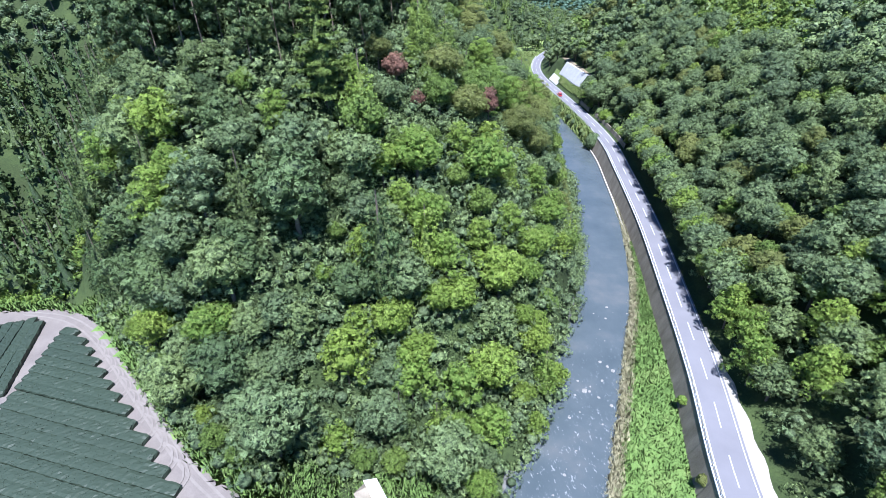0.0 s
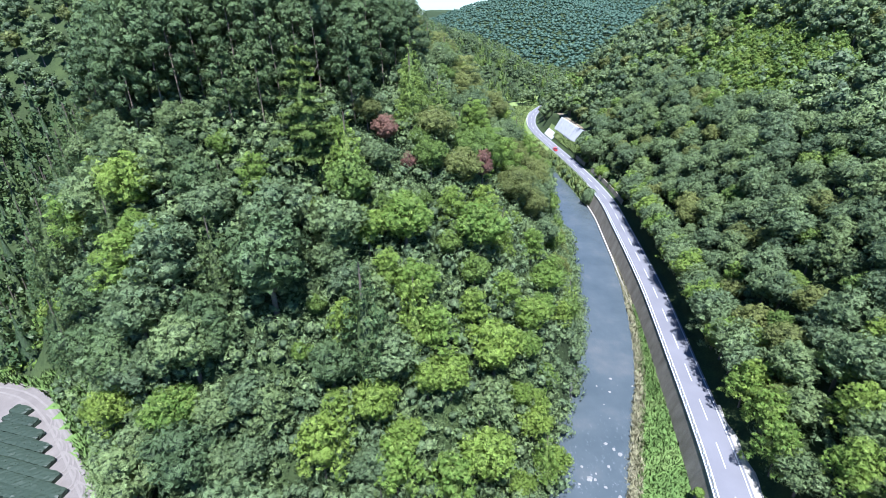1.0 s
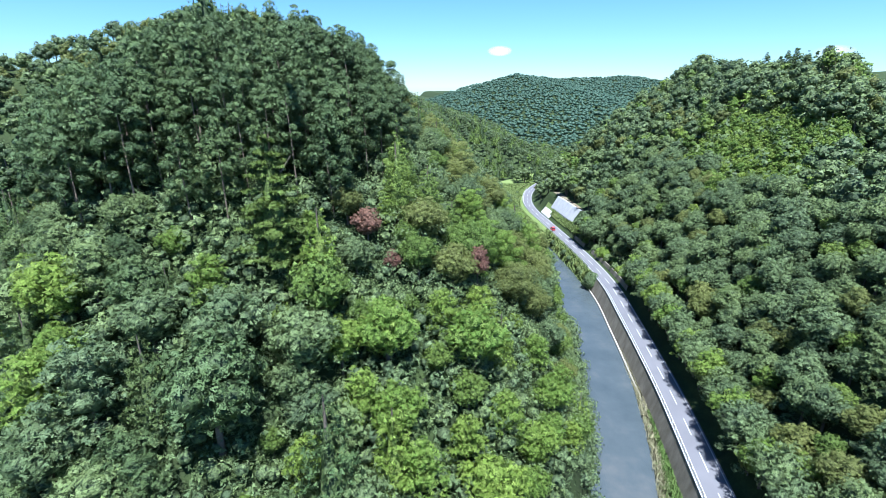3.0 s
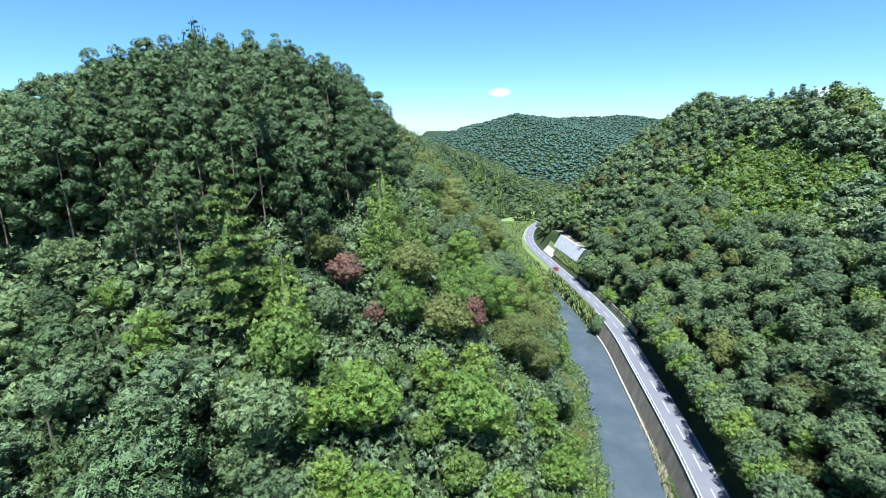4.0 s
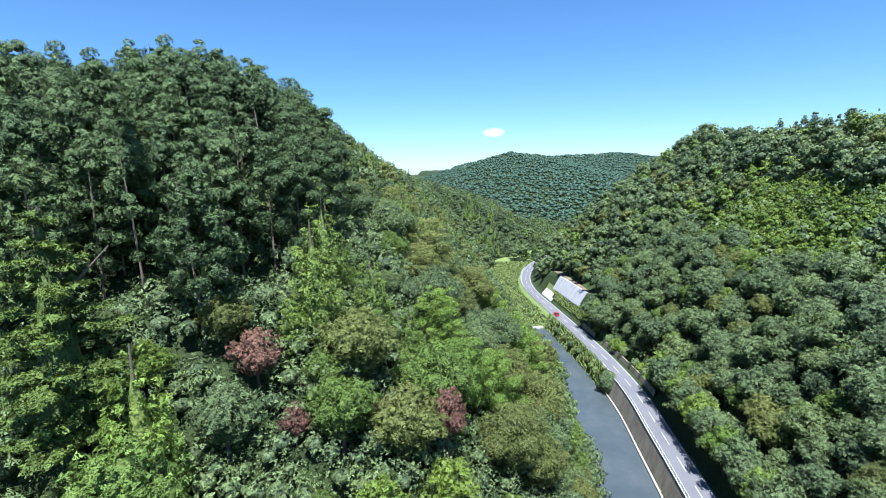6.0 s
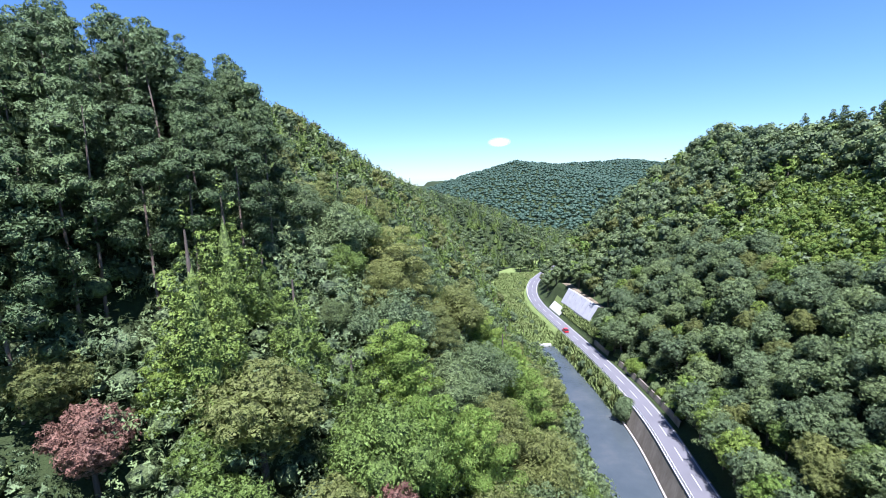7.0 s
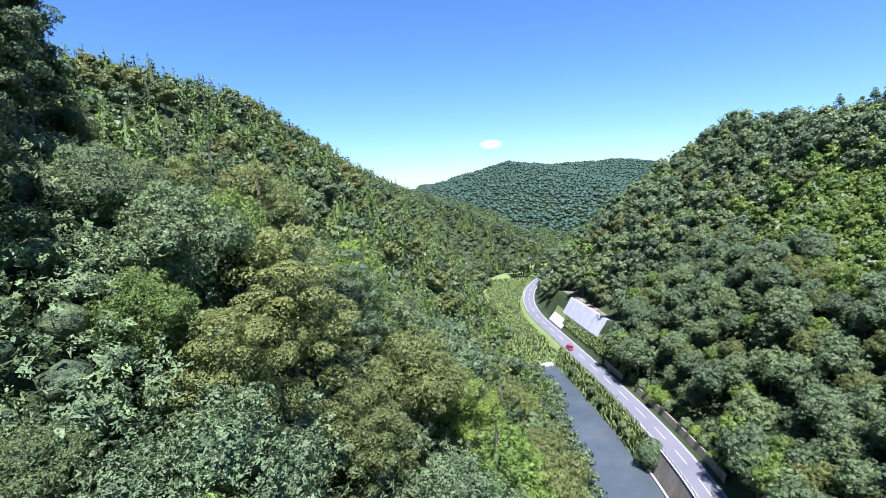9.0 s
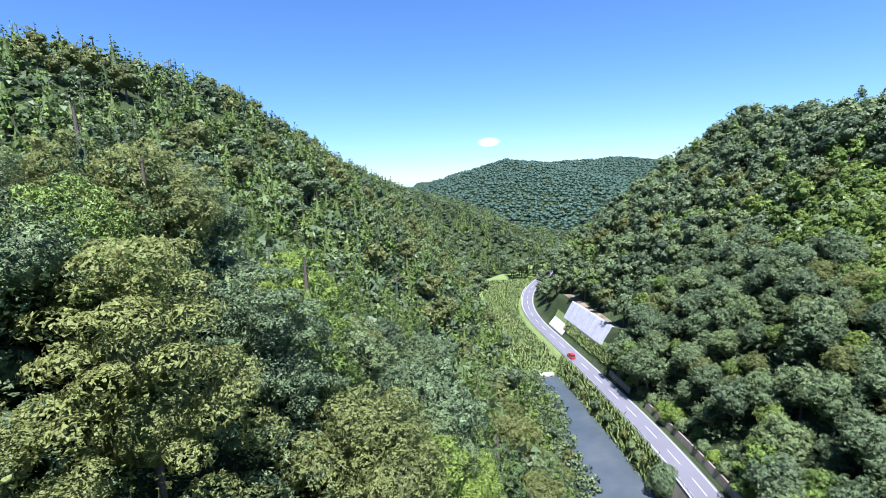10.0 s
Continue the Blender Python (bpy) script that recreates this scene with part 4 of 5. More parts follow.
_on = _on > np.maximum(np.maximum(ridge(_far[:, 0], _far[:, 1], SPUR, 3.0, 1.3), ridge(_far[:, 0], _far[:, 1], LEFT_CREST, 1.13, 1.45)), 0.0)
_on &= (_far[:, 0] > 0.09 * _far[:, 1] - 12) & (_far[:, 0] < 0.60 * _far[:, 1])
far_clumps = [(x, y, 2.6 + 2.0 * rng.random()) for x, y in _far[_on]]
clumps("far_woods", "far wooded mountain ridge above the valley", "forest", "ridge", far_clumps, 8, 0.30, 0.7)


def tufts(name, label, category, mat, pts, h, w, blades=3):
    """Grass or reeds: upright leaning blades."""
    rng2 = np.random.default_rng(len(pts))
    P = np.repeat(np.asarray(pts, float), blades, 0)
    n = len(P)
    P[:, :2] += rng2.normal(size=(n, 2)) * w * 1.6
    g = rng2.random(n) * 6.283
    hh = h * (0.5 + 0.9 * rng2.random(n))
    a = np.stack([np.cos(g), np.sin(g), np.zeros(n)], 1) * (w * (0.5 + rng2.random(n)))[:, None]
    tip = P + np.stack([rng2.normal(size=n) * h * 0.35, rng2.normal(size=n) * h * 0.35, hh], 1)
    V = np.stack([P - a, P + a, tip], 1).reshape(-1, 3)
    N = np.repeat(np.array([0, -0.25, 1.0]) + rng2.normal(size=(n, 3)) * 0.25, 3, 0)
    N /= np.linalg.norm(N, axis=1)[:, None]
    return tagged(new(name, mesh_of(name, V, np.arange(n * 3).reshape(-1, 3), [mat], None, True, N)), label, category, kind="stuff")


def ground_points(n, y0, y1, lo, hi, seed):
    r = np.random.default_rng(seed)
    y = y0 + (y1 - y0) * r.random(n)
    a, b = lo(y), hi(y)
    x = a + (b - a) * r.random(n)
    keep = b > a + 0.1
    x, y = x[keep], y[keep]
    return np.stack([x, y, land(x, y) - 0.05], 1)


tufts("bank_grass", "bright green grass on the river bank", "grass", GRASS, ground_points(9000, 20, 112, lambda y: river_r(y) + 1.6, lambda y: road_x(y) + WALL_FOOT - 0.2, 3), 0.55, 0.09)
tufts("dry_reeds", "pale dry reeds along the water's edge", "reeds", DRY, ground_points(9000, 20, 130, lambda y: river_r(y) - 0.5, lambda y: river_r(y) + 2.4 - np.clip((y - 60) / 60, 0, 1), 4), 0.6, 0.07)
tufts("bank_reeds", "green reeds between the river and the road", "reeds", MEADOW, ground_points(6000, 174, 232, lambda y: road_x(y) - 5.3, lambda y: road_x(y) + WALL_TOP - 0.1, 5), 1.0, 0.16)
tufts("meadow_grass", "rough green meadow grass on the valley floor", "grass", MEADOW, ground_points(12000, 229, 350, lambda y: np.interp(y, [229, 256, 285, 324, 350], [63, 64, 66, 72, 78]), lambda y: road_x(y) + WALL_FOOT - 0.2, 6), 0.9, 0.22)
tufts("track_weeds", "bright green weeds beside the farm track", "weeds", GRASS, ground_points(7000, 22, 84, lambda y: tea_edge(y) + 0.2, lambda y: tea_edge(y) + 6.0, 7), 1.2, 0.22)
tufts("slope_grass", "yellow-green grass on the cut slope", "grass", MEADOW, ground_points(4000, 216, 252, lambda y: road_x(y) + HALF + 2.4, lambda y: road_x(y) + HALF + 4.0, 8), 0.7, 0.12)
tufts("clearing_grass", "bright green grass round the shed", "grass", GRASS, ground_points(5000, 26, 44, lambda y: np.maximum(tea_edge(y) + 1, 0 * y - 22), lambda y: 0 * y - 0.5, 9), 0.9, 0.14)


# ---- tea field on the terrace ----
_ty = np.arange(14, 82.1, 1.0)
_xr = tea_edge(_ty)
_tt = np.linspace(0, 1, 40)
_V = np.stack([-118 + (_xr + 118)[:, None] * _tt, np.repeat(_ty[:, None], 40, 1), np.full((len(_ty), 40), TERRACE + 0.05)], -1).reshape(-1, 3)
_i = (np.arange(len(_ty) - 1)[:, None] * 40 + np.arange(39)).ravel()
track = new("farm_track", mesh_of("farm_track", _V, np.stack([_i, _i + 1, _i + 41, _i + 40], 1), [DIRT]))
tagged(track, "pale dirt farm track with curving tyre marks", "track", kind="structure")


def hedge_mesh(length, seed):
    """A clipped tea hedge along x with a rounded back and blunt ends."""
    r = np.random.default_rng(seed)
    n = max(4, int(length / 0.45))
    prof = [(-0.80, 0.0), (-0.84, 0.6), (-0.80, 0.83), (-0.42, 0.89), (0, 0.90), (0.42, 0.89), (0.80, 0.83), (0.84, 0.6), (0.80, 0.0)]
    V, F = [], []
    for i in range(n + 1):
        e = min(i, n - i)
        k = 0.82 if e == 0 else 1.0
        for j, (a, b) in enumerate(prof):
            V.append((i * length / n + r.normal() * 0.05, a * k + r.normal() * 0.035, b * k + r.normal() * 0.035))
    m = len(prof)
    for i in range(n):
        for j in range(m - 1):
            a = i * m + j
            F += [(a, a + m, a + m + 1), (a, a + m + 1, a + 1)]
    for base in (0, n * m):
        for j in range(1, m - 1):
            F.append((base, base + j, base + j + 1) if base == 0 else (base, base + j + 1, base + j))
    # young shoots standing out of the clipped top
    for _ in range(int(length * 9)):
        x, a = r.random() * length, (r.random() - 0.5) * 1.3
        z = 0.89 - abs(a) ** 2.2 * 0.2
        g = r.random() * 6.28
        c, s_ = math.cos(g) * 0.10, math.sin(g) * 0.10
        k = len(V)
        V += [(x - c, a - s_, z - 0.02), (x + c, a + s_, z - 0.02), (x + s_, a - c, z + 0.09)]
        F.append((k, k + 1, k + 2))
    return mesh_of("tea_hedge", V, F, [TEA])


def tea_row(x0, y0, x1, y1, seed):
    d = math.hypot(x1 - x0, y1 - y0)
    ob = new("tea_hedge", hedge_mesh(d, seed))
    ob.matrix_basis = Matrix.Translation((x0, y0, TERRACE + 0.03)) @ pose(0, 0, 0, 0, 0, math.degrees(math.atan2(y1 - y0, x1 - x0)))
    tagged(ob, "clipped dark green tea hedge on the terrace", "tea hedge", "rows of tea")


def flat_patch(name, pts, mat, z):
    me = bpy.data.meshes.new(name)
    me.from_pydata([(x, y, z) for x, y in pts], [], [tuple(range(len(pts)))])
    me.materials.append(mat)
    return me


part("tea_soil", flat_patch("tea_soil", [(-63.4, 73.6), (-60.6, 71.0), (-24.5, 27.5), (-60.0, 40.5), (-62.2, 52)], SOIL, TERRACE + 0.07), track, "dark soil under the tea")
part("tea_soil", flat_patch("tea_soil", [(-69.4, 76.0), (-65.6, 58.2), (-81, 53.5), (-84.4, 75.2)], SOIL, TERRACE + 0.07), track, "dark soil under the tea")


LIFT = iter(range(1, 99))


def rut(pts, width):
    """A tyre mark through a few points."""
    p = np.array(pts, float)
    t = np.linspace(0, len(p) - 1, 24)
    i = np.clip(t.astype(int), 0, len(p) - 2)
    f = (t - i)[:, None]
    q = p[i] * (1 - f) + p[i + 1] * f
    for _ in range(6):
        q[1:-1] = (q[:-2] + 2 * q[1:-1] + q[2:]) / 4
    d = np.gradient(q, axis=0)
    n = np.stack([-d[:, 1], d[:, 0]], 1) / np.linalg.norm(d, axis=1)[:, None] * width / 2
    V = np.concatenate([np.c_[q - n, np.full(24, TERRACE + 0.062)], np.c_[q + n, np.full(24, TERRACE + 0.062)]])
    k = np.arange(23)
    V[:, 2] += 0.004 * next(LIFT)
    return mesh_of("tyre_mark", V, np.stack([k, k + 1, k + 25, k + 24], 1), [RUT])


for off in (-0.7, 0.8):
    part("tyre_mark", rut([(-74, 79.4 + off * 0.5), (-64 + off * 0.4, 77.6 + off), (-55.5 + off, 69), (-46.5 + off, 57.6), (-39.4 + off, 49.2), (-33.4 + off, 42.0), (-27 + off, 36), (-16, 27)], 0.32), track)
for k in range(11):
    ex, ey = -57.0 + k * 2.283, 69.0 - k * 2.75
    for off in (0.0, 1.35):
        part("tyre_mark", rut([(ex - 0.6 - off * 0.3, ey + 1.9 + off * 0.2), (ex + 0.9 - off * 0.2, ey + 1.0 - off * 0.2), (ex + 1.9 - off * 0.5, ey - 0.9 - off * 0.4), (ex + 1.4 - off, ey - 2.4)], 0.22), track)

for k in range(-1, 18):
    ex, ey = -60.4 + k * 2.283 + rng.normal() * 0.2, 71.4 - k * 2.75
    t = (ex + 63.6 - 0.02 * k) / 0.928
    if t > 2:
        tea_row(ex - 0.928 * t, ey + 0.376 * t, ex, ey, 40 + k)
for k in range(9):
    x0 = -69.6 - k * 1.72
    tea_row(x0 + 0.5, 76.4 + rng.normal() * 0.4 - k * 0.12, x0 + 4.2 - 0.1 * k, 58 - 0.6 * k, 80 + k)


# ---- shed below the knoll ----
def shed(x, y, turn):
    root = new("shed")
    z = height(x, y)
    root.matrix_basis = Matrix.Translation((x, y, z)) @ pose(0, 0, 0, 0, 0, turn)
    tagged(root, "small shed with a pale metal gable roof in the grass", "shed")
    V, F = box_arrays(-1.7, -2.4, -0.4, 1.7, 2.4, 2.3)
    V = np.concatenate([V, [(0, -2.4, 3.3), (0, 2.4, 3.3)]])
    F = np.concatenate([F, [(4, 5, 8, 8), (6, 9, 7, 7)]])
    bm = bmesh.new()
    vs = [bm.verts.new(v) for v in V]
    for f in F.tolist():
        bm.faces.new([vs[i] for i in dict.fromkeys(f)])
    me = bpy.data.meshes.new("walls")
    bm.to_mesh(me)
    bm.free()
    me.materials.append(CONCRETE)
    part("walls", me, root)
    for s in (-1, 1):
        Vr, Fr = box_arrays(0, -2.8, 0, 2.15, 2.8, 0.06)
        for k in range(11):
            b, f = box_arrays(0, -2.8 + k * 0.55, 0.06, 2.15, -2.8 + k * 0.55 + 0.07, 0.10)
            Vr, Fr = joined([(Vr, Fr), (b, f)])
        part("roof_panel", mesh_of("roof_panel", Vr, Fr, [WHITE]), root, "", Matrix.Translation((0, 0, 3.38)) @ pose(0, 0, 90 - s * 90 if s < 0 else 0) @ pose(0, 0, 0, 0, 28, 0))


shed(-10.0, 38.6, 24)

# ---- guard rail on the river side ----
_bm_post = joined([box_arrays(-0.06, -0.06, -0.1, 0.06, 0.06, 0.78)])
POST = mesh_of("post", *_bm_post, [STEEL])


def along(y, u, z=0.0):
    """A pose on the road: x across, y along."""
    s = float(road_x(y + 1) - road_x(y - 1)) / 2
    n = math.hypot(1, s)
    return Matrix.Translation((float(road_x(y)) + u / n, y - u * s / n, z)) @ pose(0, 0, 0, 0, 0, -math.degrees(math.atan(s)))


def guard_rail(y0, y1, u, gap, label):
    root = tagged(new("guard_rail"), label, "guard rail")
    part("beam", strip("beam", np.arange(y0, y1 + 0.1, 1.0), [u - 0.05, u + 0.02, u - 0.03, u + 0.02, u - 0.05, u - 0.09, u - 0.05], [0.40, 0.47, 0.57, 0.67, 0.74, 0.57, 0.40], STEEL), root)
    y = y0
    while y < y1:
        part("post", POST, root, "", along(y, u - 0.12))
        y += gap


guard_rail(18, 172, -HALF - 0.28, 2.0, "white galvanised steel guard rail between road and river")
guard_rail(179, 322, -HALF - 0.28, 3.0, "white galvanised steel guard rail beside the meadow")

# coping and ledge of the retaining wall
part("coping", strip("coping", np.arange(-60, 174, 2.0), [WALL_TOP - 0.12, WALL_TOP - 0.12, WALL_TOP + 0.22, WALL_TOP + 0.22], [-0.1, 0.20, 0.20, -0.1], PALE), wall, "pale concrete coping")
part("ledge", strip("ledge", np.arange(84, 174, 2.0), [WALL_FOOT - 0.75, WALL_FOOT - 0.75, WALL_FOOT - 0.3, WALL_FOOT - 0.25], [-5.6, -4.74, -4.70, -5.2], GRAVEL), wall, "pale concrete ledge at the waterline")
for _y in np.arange(-20, 172, 6.0):
    part("buttress", strip("buttress", [_y, _y + 0.22], [WALL_FOOT - 0.32, WALL_FOOT + 0.0, WALL_TOP - 0.1], [-5.5, -4.38, -0.02], CONCRETE, 0.05), wall)

# roadside walls at the foot of the wooded slope
for _a, _b, _h in ((158, 196, 1.5), (203, 216, 1.4)):
    side = new("roadside_wall", strip("roadside_wall", np.arange(_a, _b, 1.5), [HALF + 1.5, HALF + 1.5, HALF + 1.8, HALF + 2.1, HALF + 2.8], [-0.3, 0.0, _h, _h + 0.05, _h - 0.9], CONCRETE))
    tagged(side, "low stained concrete wall beside the road", "wall", kind="structure")

# ---- sprayed-concrete facing above the road cut ----
facing = tagged(new("slope_facing"), "grey concrete facing on the road cut, in panels", "slope facing")
for k in range(8):
    _y = 225.5 + k * 3.9
    _lo, _hi = 4.45 - 0.03 * k, 9.75
    part("panel", strip("panel", np.linspace(_y, _y + 3.82, 4), [HALF + 4.0, HALF + 4.1, HALF + 7.3, HALF + 7.5, HALF + 8.4], [_lo - 0.8, _lo + 0.1, _hi, _hi + 0.2, _hi + 0.0], PALE), facing)
apron = new("concrete_apron", strip("concrete_apron", np.linspace(250, 264, 8), [HALF + 1.0, HALF + 1.1, HALF + 4.4, HALF + 4.6], [-0.2, 0.25, 4.0, 3.2], WHITE))
tagged(apron, "bright white concrete apron at the foot of the cut", "concrete apron", kind="structure")

# weir across the head of the pool
V, F = box_arrays(68.4, 229.6, -6.2, 72.6, 231.0, -4.4)
weir = tagged(new("weir", mesh_of("weir", V, F, [WHITE])), "low pale concrete weir at the head of the river pool", "weir", kind="structure")


# ---- stones in the river ----
def stone_mesh(seed):
    r = np.random.default_rng(seed)
    bm = bmesh.new()
    bmesh.ops.create_icosphere(bm, subdivisions=2, radius=1.0)
    for v in bm.verts:
        v.co *= 0.8 + 0.35 * noise.noise(v.co * 1.3 + Vector((seed, 0, 0))) + r.normal() * 0.03
        v.co.z *= 0.55
    me = bpy.data.meshes.new("river_stone")
    bm.to_mesh(me)
    bm.free()
    me.materials.append(STONE)
    return me


STONES = [stone_mesh(k) for k in range(5)]
_spots = [(26.9, 56.9, 0.62), (27.8, 56.6, 0.35), (32.4, 63.3, 0.42), (33.2, 62.0, 0.4), (33.9, 60.8, 0.5), (28.8, 55.1, 0.34), (30.3, 53.1, 0.42), (25.6, 42.8, 0.35), (30.9, 58.8, 0.36), (40.1, 78.8, 0.4), (38.4, 75.3, 0.36)]
for _ in range(40):
    _y = 36 + 46 * rng.random()
    _a, _b = float(river_l(_y)) + 2, float(river_r(_y)) - 0.3
    _spots.append((_a + (_b - _a) * rng.random(), _y, 0.10 + 0.26 * rng.random() ** 2))
for x, y, r in _spots:
    ob = new("river_stone", STONES[int(rng.integers(5))])
    ob.matrix_basis = Matrix.Translation((x, y, -5.12)) @ pose(0, 0, 0, 0, 0, rng.random() * 360) @ Matrix.Diagonal((r * 1.2, r, r, 1))
    tagged(ob, "pale rounded boulder standing in the shallow river", "boulder", "boulders in the river")


# ---- bushes ----
def bush(name, label, x, y, z, r, leafs, n, size, seed, flat=0.85):
    g = np.random.default_rng(seed)
    lob = [(0, 0, r * 0.75, r * 0.7, flat)]
    for k in range(11):
        a = k * 2.4
        e = (k + 0.5) / 11
        lob.append((r * 0.62 * math.sqrt(e) * math.cos(a), r * 0.62 * math.sqrt(e) * math.sin(a), r * (1.25 - 0.85 * e), r * (0.3 + 0.12 * g.random()), flat))
    V, F, core, N = crown_arrays(g, lob, n, size)
    root = tagged(new(name), label, "bush")
    root.matrix_basis = Matrix.Translation((x, y, z))
    part("crown", mesh_of("crown", V, F, [LEAF[leafs], SHADE_LEAF[leafs]], core, True, N), root)
    V, F = trunk_arrays(g, r, 0.09, 3)
    part("stem", mesh_of("stem", V, F, [BARK], None, True), root)


bush("river_bush", "round green bush on the bank between river and road", 72.4, 171.5, -4.9, 3.9, "evergreen", 4200, 0.28, 3, 1.15)
bush("river_bush", "small green bush at the end of the retaining wall", 75.2, 178.0, -4.6, 2.4, "light", 1600, 0.26, 4)
bush("roadside_shrub", "bright yellow-green shrub leaning over the road", 83.6, 186.0, 0.4, 3.4, "light", 2600, 0.3, 5)
bush("roadside_shrub", "bright yellow-green shrub at the road's edge", 84.4, 178.5, 0.2, 2.4, "light", 1600, 0.3, 6)
for k, _y in enumerate((160, 163.5, 167, 171, 174.5, 182, 190.5, 194.5, 199, 205, 210)):
    bush("roadside_shrub", "green shrub behind the low roadside wall", float(road_x(_y)) + HALF + 3.2 + 0.5 * rng.random(), _y, 0.5, 1.5 + 0.9 * rng.random(), "light" if k % 3 == 0 else "evergreen", 900, 0.28, 80 + k)
bush("wall_shrub", "small green shrub growing out of the wall", 40.6, 50.2, -2.6, 1.0, "light", 700, 0.18, 7)
bush("wall_shrub", "small yellow-green shrub growing out of the wall", 36.2, 36.4, -2.8, 1.1, "olive", 700, 0.18, 8)
for k in range(15):  # scrub on the bank
    _y = 178 + k * 3.6 + rng.normal() * 0.8
    bush("bank_shrub", "low green shrub on the bank below the road", float(road_x(_y)) - 3.5 - 1.3 * rng.random(), _y, -4.3 + 1.4 * rng.random(), 0.8 + 0.8 * rng.random(), "evergreen" if k % 3 else "olive", 420, 0.3, 20 + k)
for k in range(14):
    _y = 236 + k * 6.3 + rng.normal()
    bush("meadow_shrub", "small dark shrub in the rough meadow", float(road_x(_y)) - 5 - 5 * rng.random(), _y, height(float(road_x(_y)) - 8, _y), 0.7 + 0.6 * rng.random(), "evergreen", 260, 0.3, 50 + k)


# ---- red car on the road ----
def paint(name, rgb, rough, metal=0.0):
    m, nt, b = material(name, rough, 0.5, metal)
    nt.links.new(ramp(nt, noise_node(nt, 3.0), [(0.3, tuple(c * 0.9 for c in rgb)), (0.7, rgb)]), b.inputs["Base Color"])
    return m


def loft(sections, mat, name):
    """A closed hull through outlines across the car; each is y and a list of (x, z)."""
    V = [(x, y, z) for y, ring in sections for x, z in ring]
    m, F = len(sections[0][1]), []
    for i in range(len(sections) - 1):
        for j in range(m):
            a, b = i * m + j, i * m + (j + 1) % m
            F += [(a, b, b + m), (a, b + m, a + m)]
    for base in (0, (len(sections) - 1) * m):
        for j in range(1, m - 1):
            F.append((base, base + j, base + j + 1))
    return mesh_of(name, V, F, [mat], None, False)


def car(y, u):
    red, glass, rubber = paint("red_car_paint", (0.55, 0.02, 0.03), 0.3), paint("car_glass", (0.03, 0.035, 0.04), 0.08), paint("tyre_rubber", (0.02, 0.02, 0.02), 0.8)
    root = tagged(new("car"), "small red car on the valley road", "car")
    root.matrix_basis = along(y, u, 0.02)

    def ring(w, z0, z1):
        return [(-w, z0), (w, z0), (w * 1.02, (z0 + z1) / 2), (w * 0.9, z1), (-w * 0.9, z1), (-w * 1.02, (z0 + z1) / 2)]
    part("body", loft([(-1.75, ring(0.66, 0.3, 0.7)), (-1.5, ring(0.74, 0.22, 0.84)), (0.6, ring(0.76, 0.22, 0.9)), (1.5, ring(0.74, 0.22, 0.82)), (1.75, ring(0.64, 0.3, 0.62))], red, "body"), root)
    part("cabin", loft([(-1.62, ring(0.66, 0.84, 0.95)), (-1.25, ring(0.66, 0.86, 1.44)), (0.25, ring(0.66, 0.88, 1.47)), (0.95, ring(0.66, 0.88, 0.95))], glass, "cabin"), root, "dark window glass")
    part("roof", loft([(-1.28, ring(0.58, 1.42, 1.47)), (0.2, ring(0.58, 1.45, 1.50))], red, "roof"), root)
    g = np.linspace(0, 2 * math.pi, 13)[:-1]
    V = np.concatenate([np.stack([np.full(12, sx), 0.29 * np.cos(g), 0.29 * np.sin(g)], 1) for sx in (-0.09, 0.09)])
    F = [(i, (i + 1) % 12, 12 + (i + 1) % 12) for i in range(12)] + [(i, 12 + (i + 1) % 12, 12 + i) for i in range(12)]
    F += [(0, i, i + 1) for i in range(1, 11)] + [(12, 12 + i, 13 + i) for i in range(1, 11)]
    wheel = mesh_of("wheel", V, F, [rubber])
    for sx in (-0.68, 0.68):
        for sy in (-1.12, 1.12):
            part("wheel", wheel, root, "", Matrix.Translation((sx, sy, 0.29)))


car(229.6, -1.15)


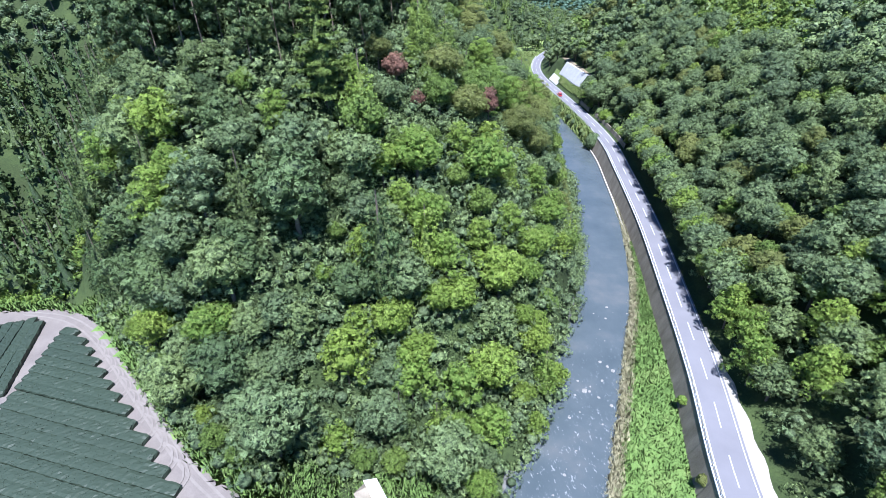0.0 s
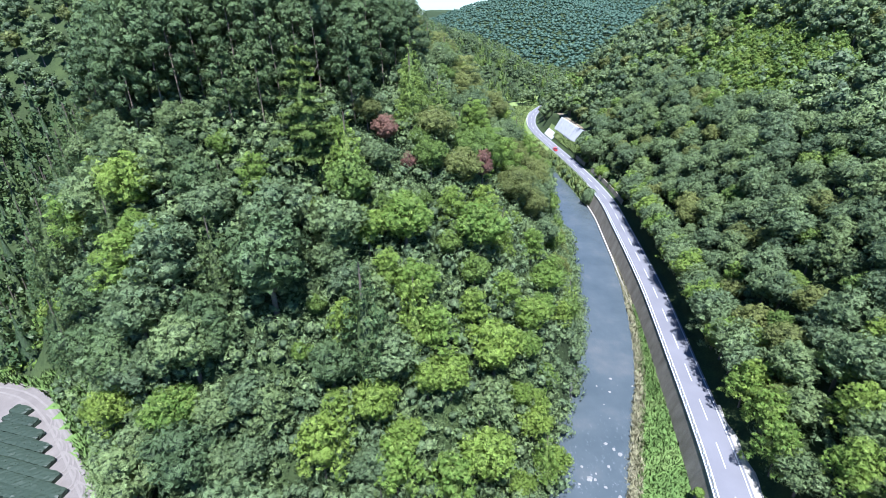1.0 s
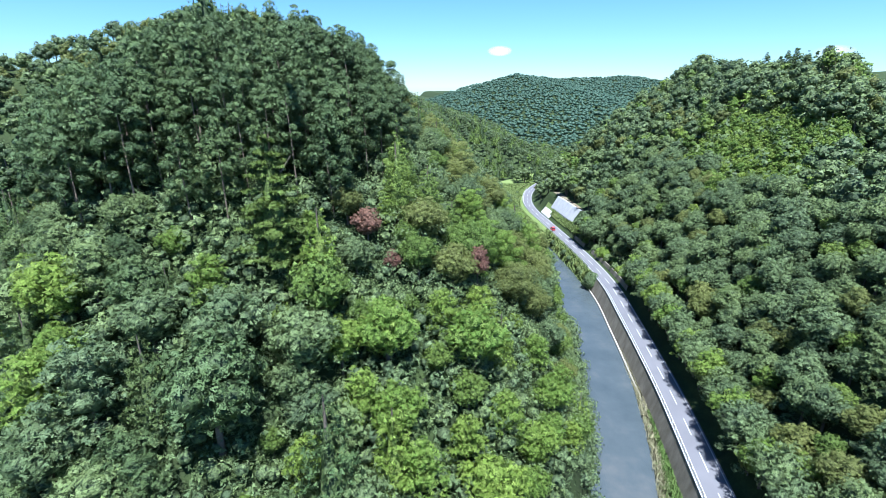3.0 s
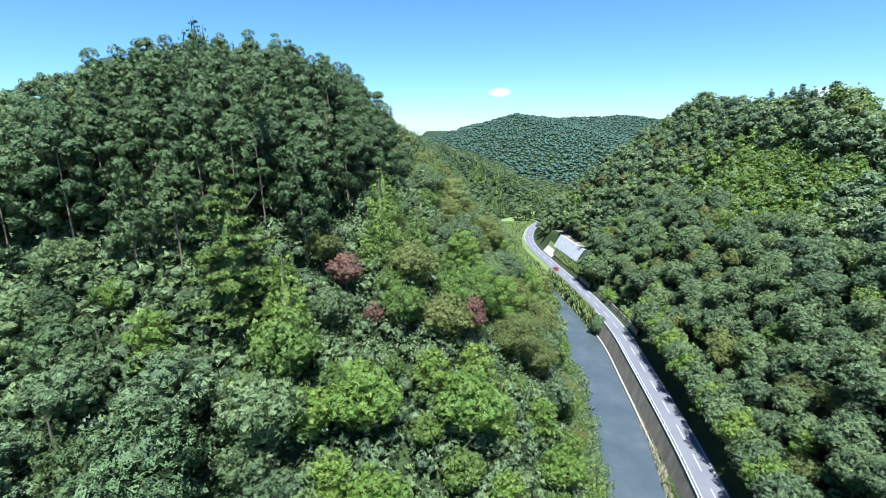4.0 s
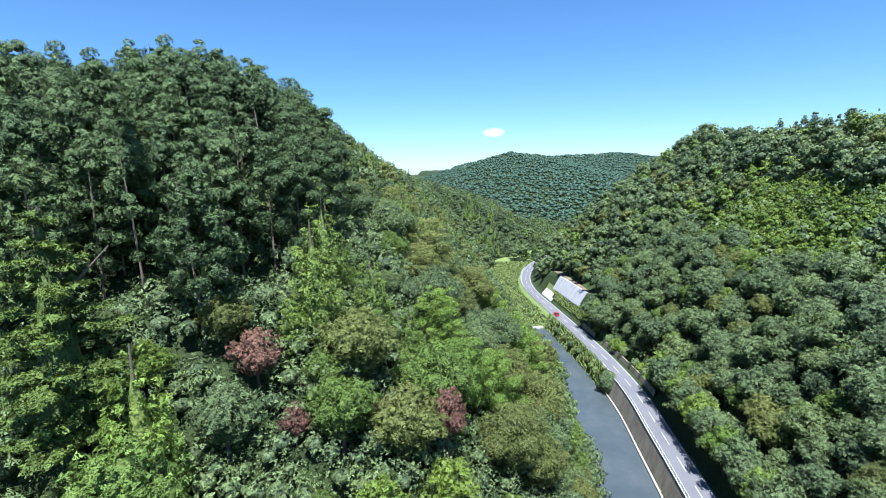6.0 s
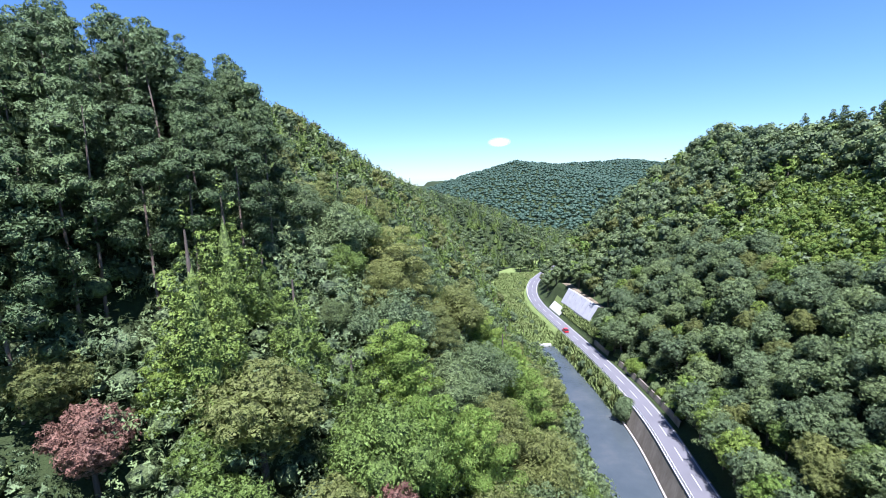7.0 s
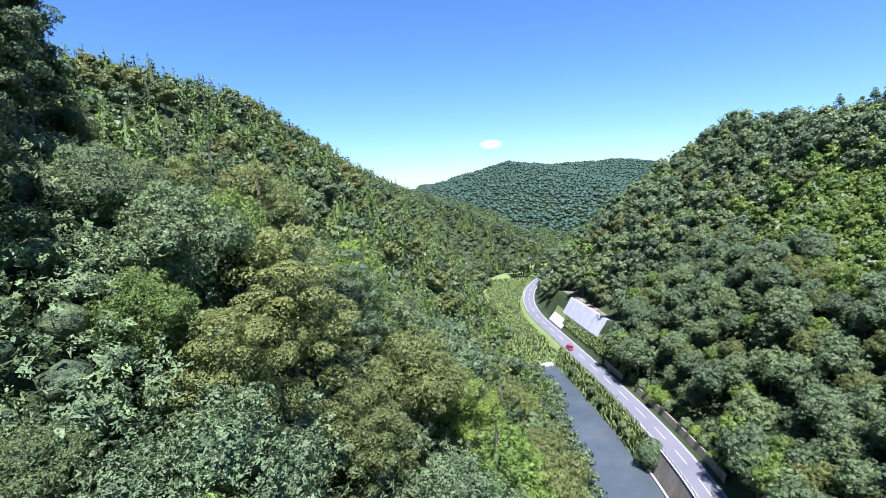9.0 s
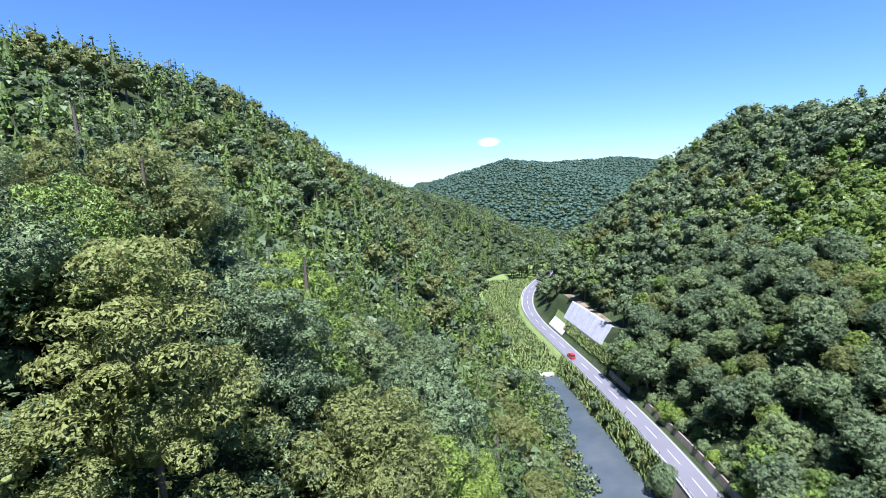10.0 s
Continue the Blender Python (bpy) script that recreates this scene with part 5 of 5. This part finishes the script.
# ---- pylon beyond the ridge ----
def pylon(x, y, top):
    z0 = height(x, y)
    h = top - z0
    root = tagged(new("power_pylon"), "tall lattice steel power pylon beyond the wooded ridge", "pylon")
    root.matrix_basis = Matrix.Translation((x, y, z0))
    corners = [(-1, -1), (1, -1), (1, 1), (-1, 1)]

    def w(e):
        return 4.2 * (1 - e) + 0.7 * e
    for a, b in corners:
        part("leg", mesh_of("leg", *tube([(a * w(0), b * w(0), 0), (a * w(0.5), b * w(0.5), h * 0.5), (a * w(1), b * w(1), h)], [0.3, 0.25, 0.2], 4), [STEEL]), root)
    arr = []
    for k in range(12):
        e0, e1 = k / 12, (k + 1) / 12
        for (a, b), (c, d) in zip(corners, corners[1:] + corners[:1]):
            arr.append(tube([(a * w(e0), b * w(e0), e0 * h), (c * w(e1), d * w(e1), e1 * h)], [0.14, 0.14], 3))
            arr.append(tube([(c * w(e0), d * w(e0), e0 * h), (a * w(e1), b * w(e1), e1 * h)], [0.14, 0.14], 3))
    part("bracing", mesh_of("bracing", *joined(arr), [STEEL]), root)
    for e, l in ((0.74, 6.5), (0.85, 5.8), (0.96, 5.0)):
        part("cross_arm", mesh_of("cross_arm", *joined([tube([(-l, l * 0.2, e * h), (0, 0, e * h + 0.9), (l, -l * 0.2, e * h)], [0.16, 0.35, 0.16], 4), tube([(-l, l * 0.2, e * h), (l, -l * 0.2, e * h)], [0.2, 0.2], 4)]), [STEEL]), root)


pylon(487, 517, 81)


# ---- small clouds low over the far ridge ----
CLOUD, _nt, _b = material("cloud", 1.0, 0.0)
_b.inputs["Base Color"].default_value = (0.9, 0.9, 0.9, 1)
_lw = noise_node(_nt, 0.018, 5, 0.65)
_tc = _nt.nodes.new("ShaderNodeTexCoord")
_len = _nt.nodes.new("ShaderNodeVectorMath")
_len.operation = "LENGTH"
_map = _nt.nodes.new("ShaderNodeMapping")
_map.inputs["Scale"].default_value = (1 / 95, 1 / 95, 1 / 38)
_nt.links.new(_tc.outputs["Object"], _map.inputs["Vector"])
_nt.links.new(_map.outputs["Vector"], _len.inputs[0])
_soft = maths(_nt, "MULTIPLY", maths(_nt, "MAXIMUM", maths(_nt, "SUBTRACT", 1.0, _len.outputs["Value"]), 0.0), maths(_nt, "MULTIPLY", _lw, 1.3))
_nt.links.new(_soft, _b.inputs["Alpha"])


def cloud(x, y, z, turn, size):
    """A few thin upright sheets of vapour, one behind the other."""
    arr = []
    for k in range(3):
        n, m = 12, 6
        V = [(-100 + 200 * i / n, (k - 1) * 14 + 6 * math.sin(i * 0.9 + k), -42 + 84 * j / m) for j in range(m + 1) for i in range(n + 1)]
        F = [(j * (n + 1) + i, j * (n + 1) + i + 1, (j + 1) * (n + 1) + i + 1, (j + 1) * (n + 1) + i) for j in range(m) for i in range(n)]
        arr.append((np.array(V, float), np.array(F)))
    ob = new("backdrop", mesh_of("backdrop", *joined(arr), [CLOUD], None, True))
    ob.matrix_basis = Matrix.Translation((x, y, z)) @ pose(0, 0, 0, 0, 0, turn) @ Matrix.Diagonal((size, size, size, 1))
    ob.visible_shadow = False
    tagged(ob, "small soft white cloud low in the blue sky", "cloud", kind="structure")


cloud(910, 3880, 310, -13, 1.0)
cloud(2750, 2900, 240, -44, 1.2)
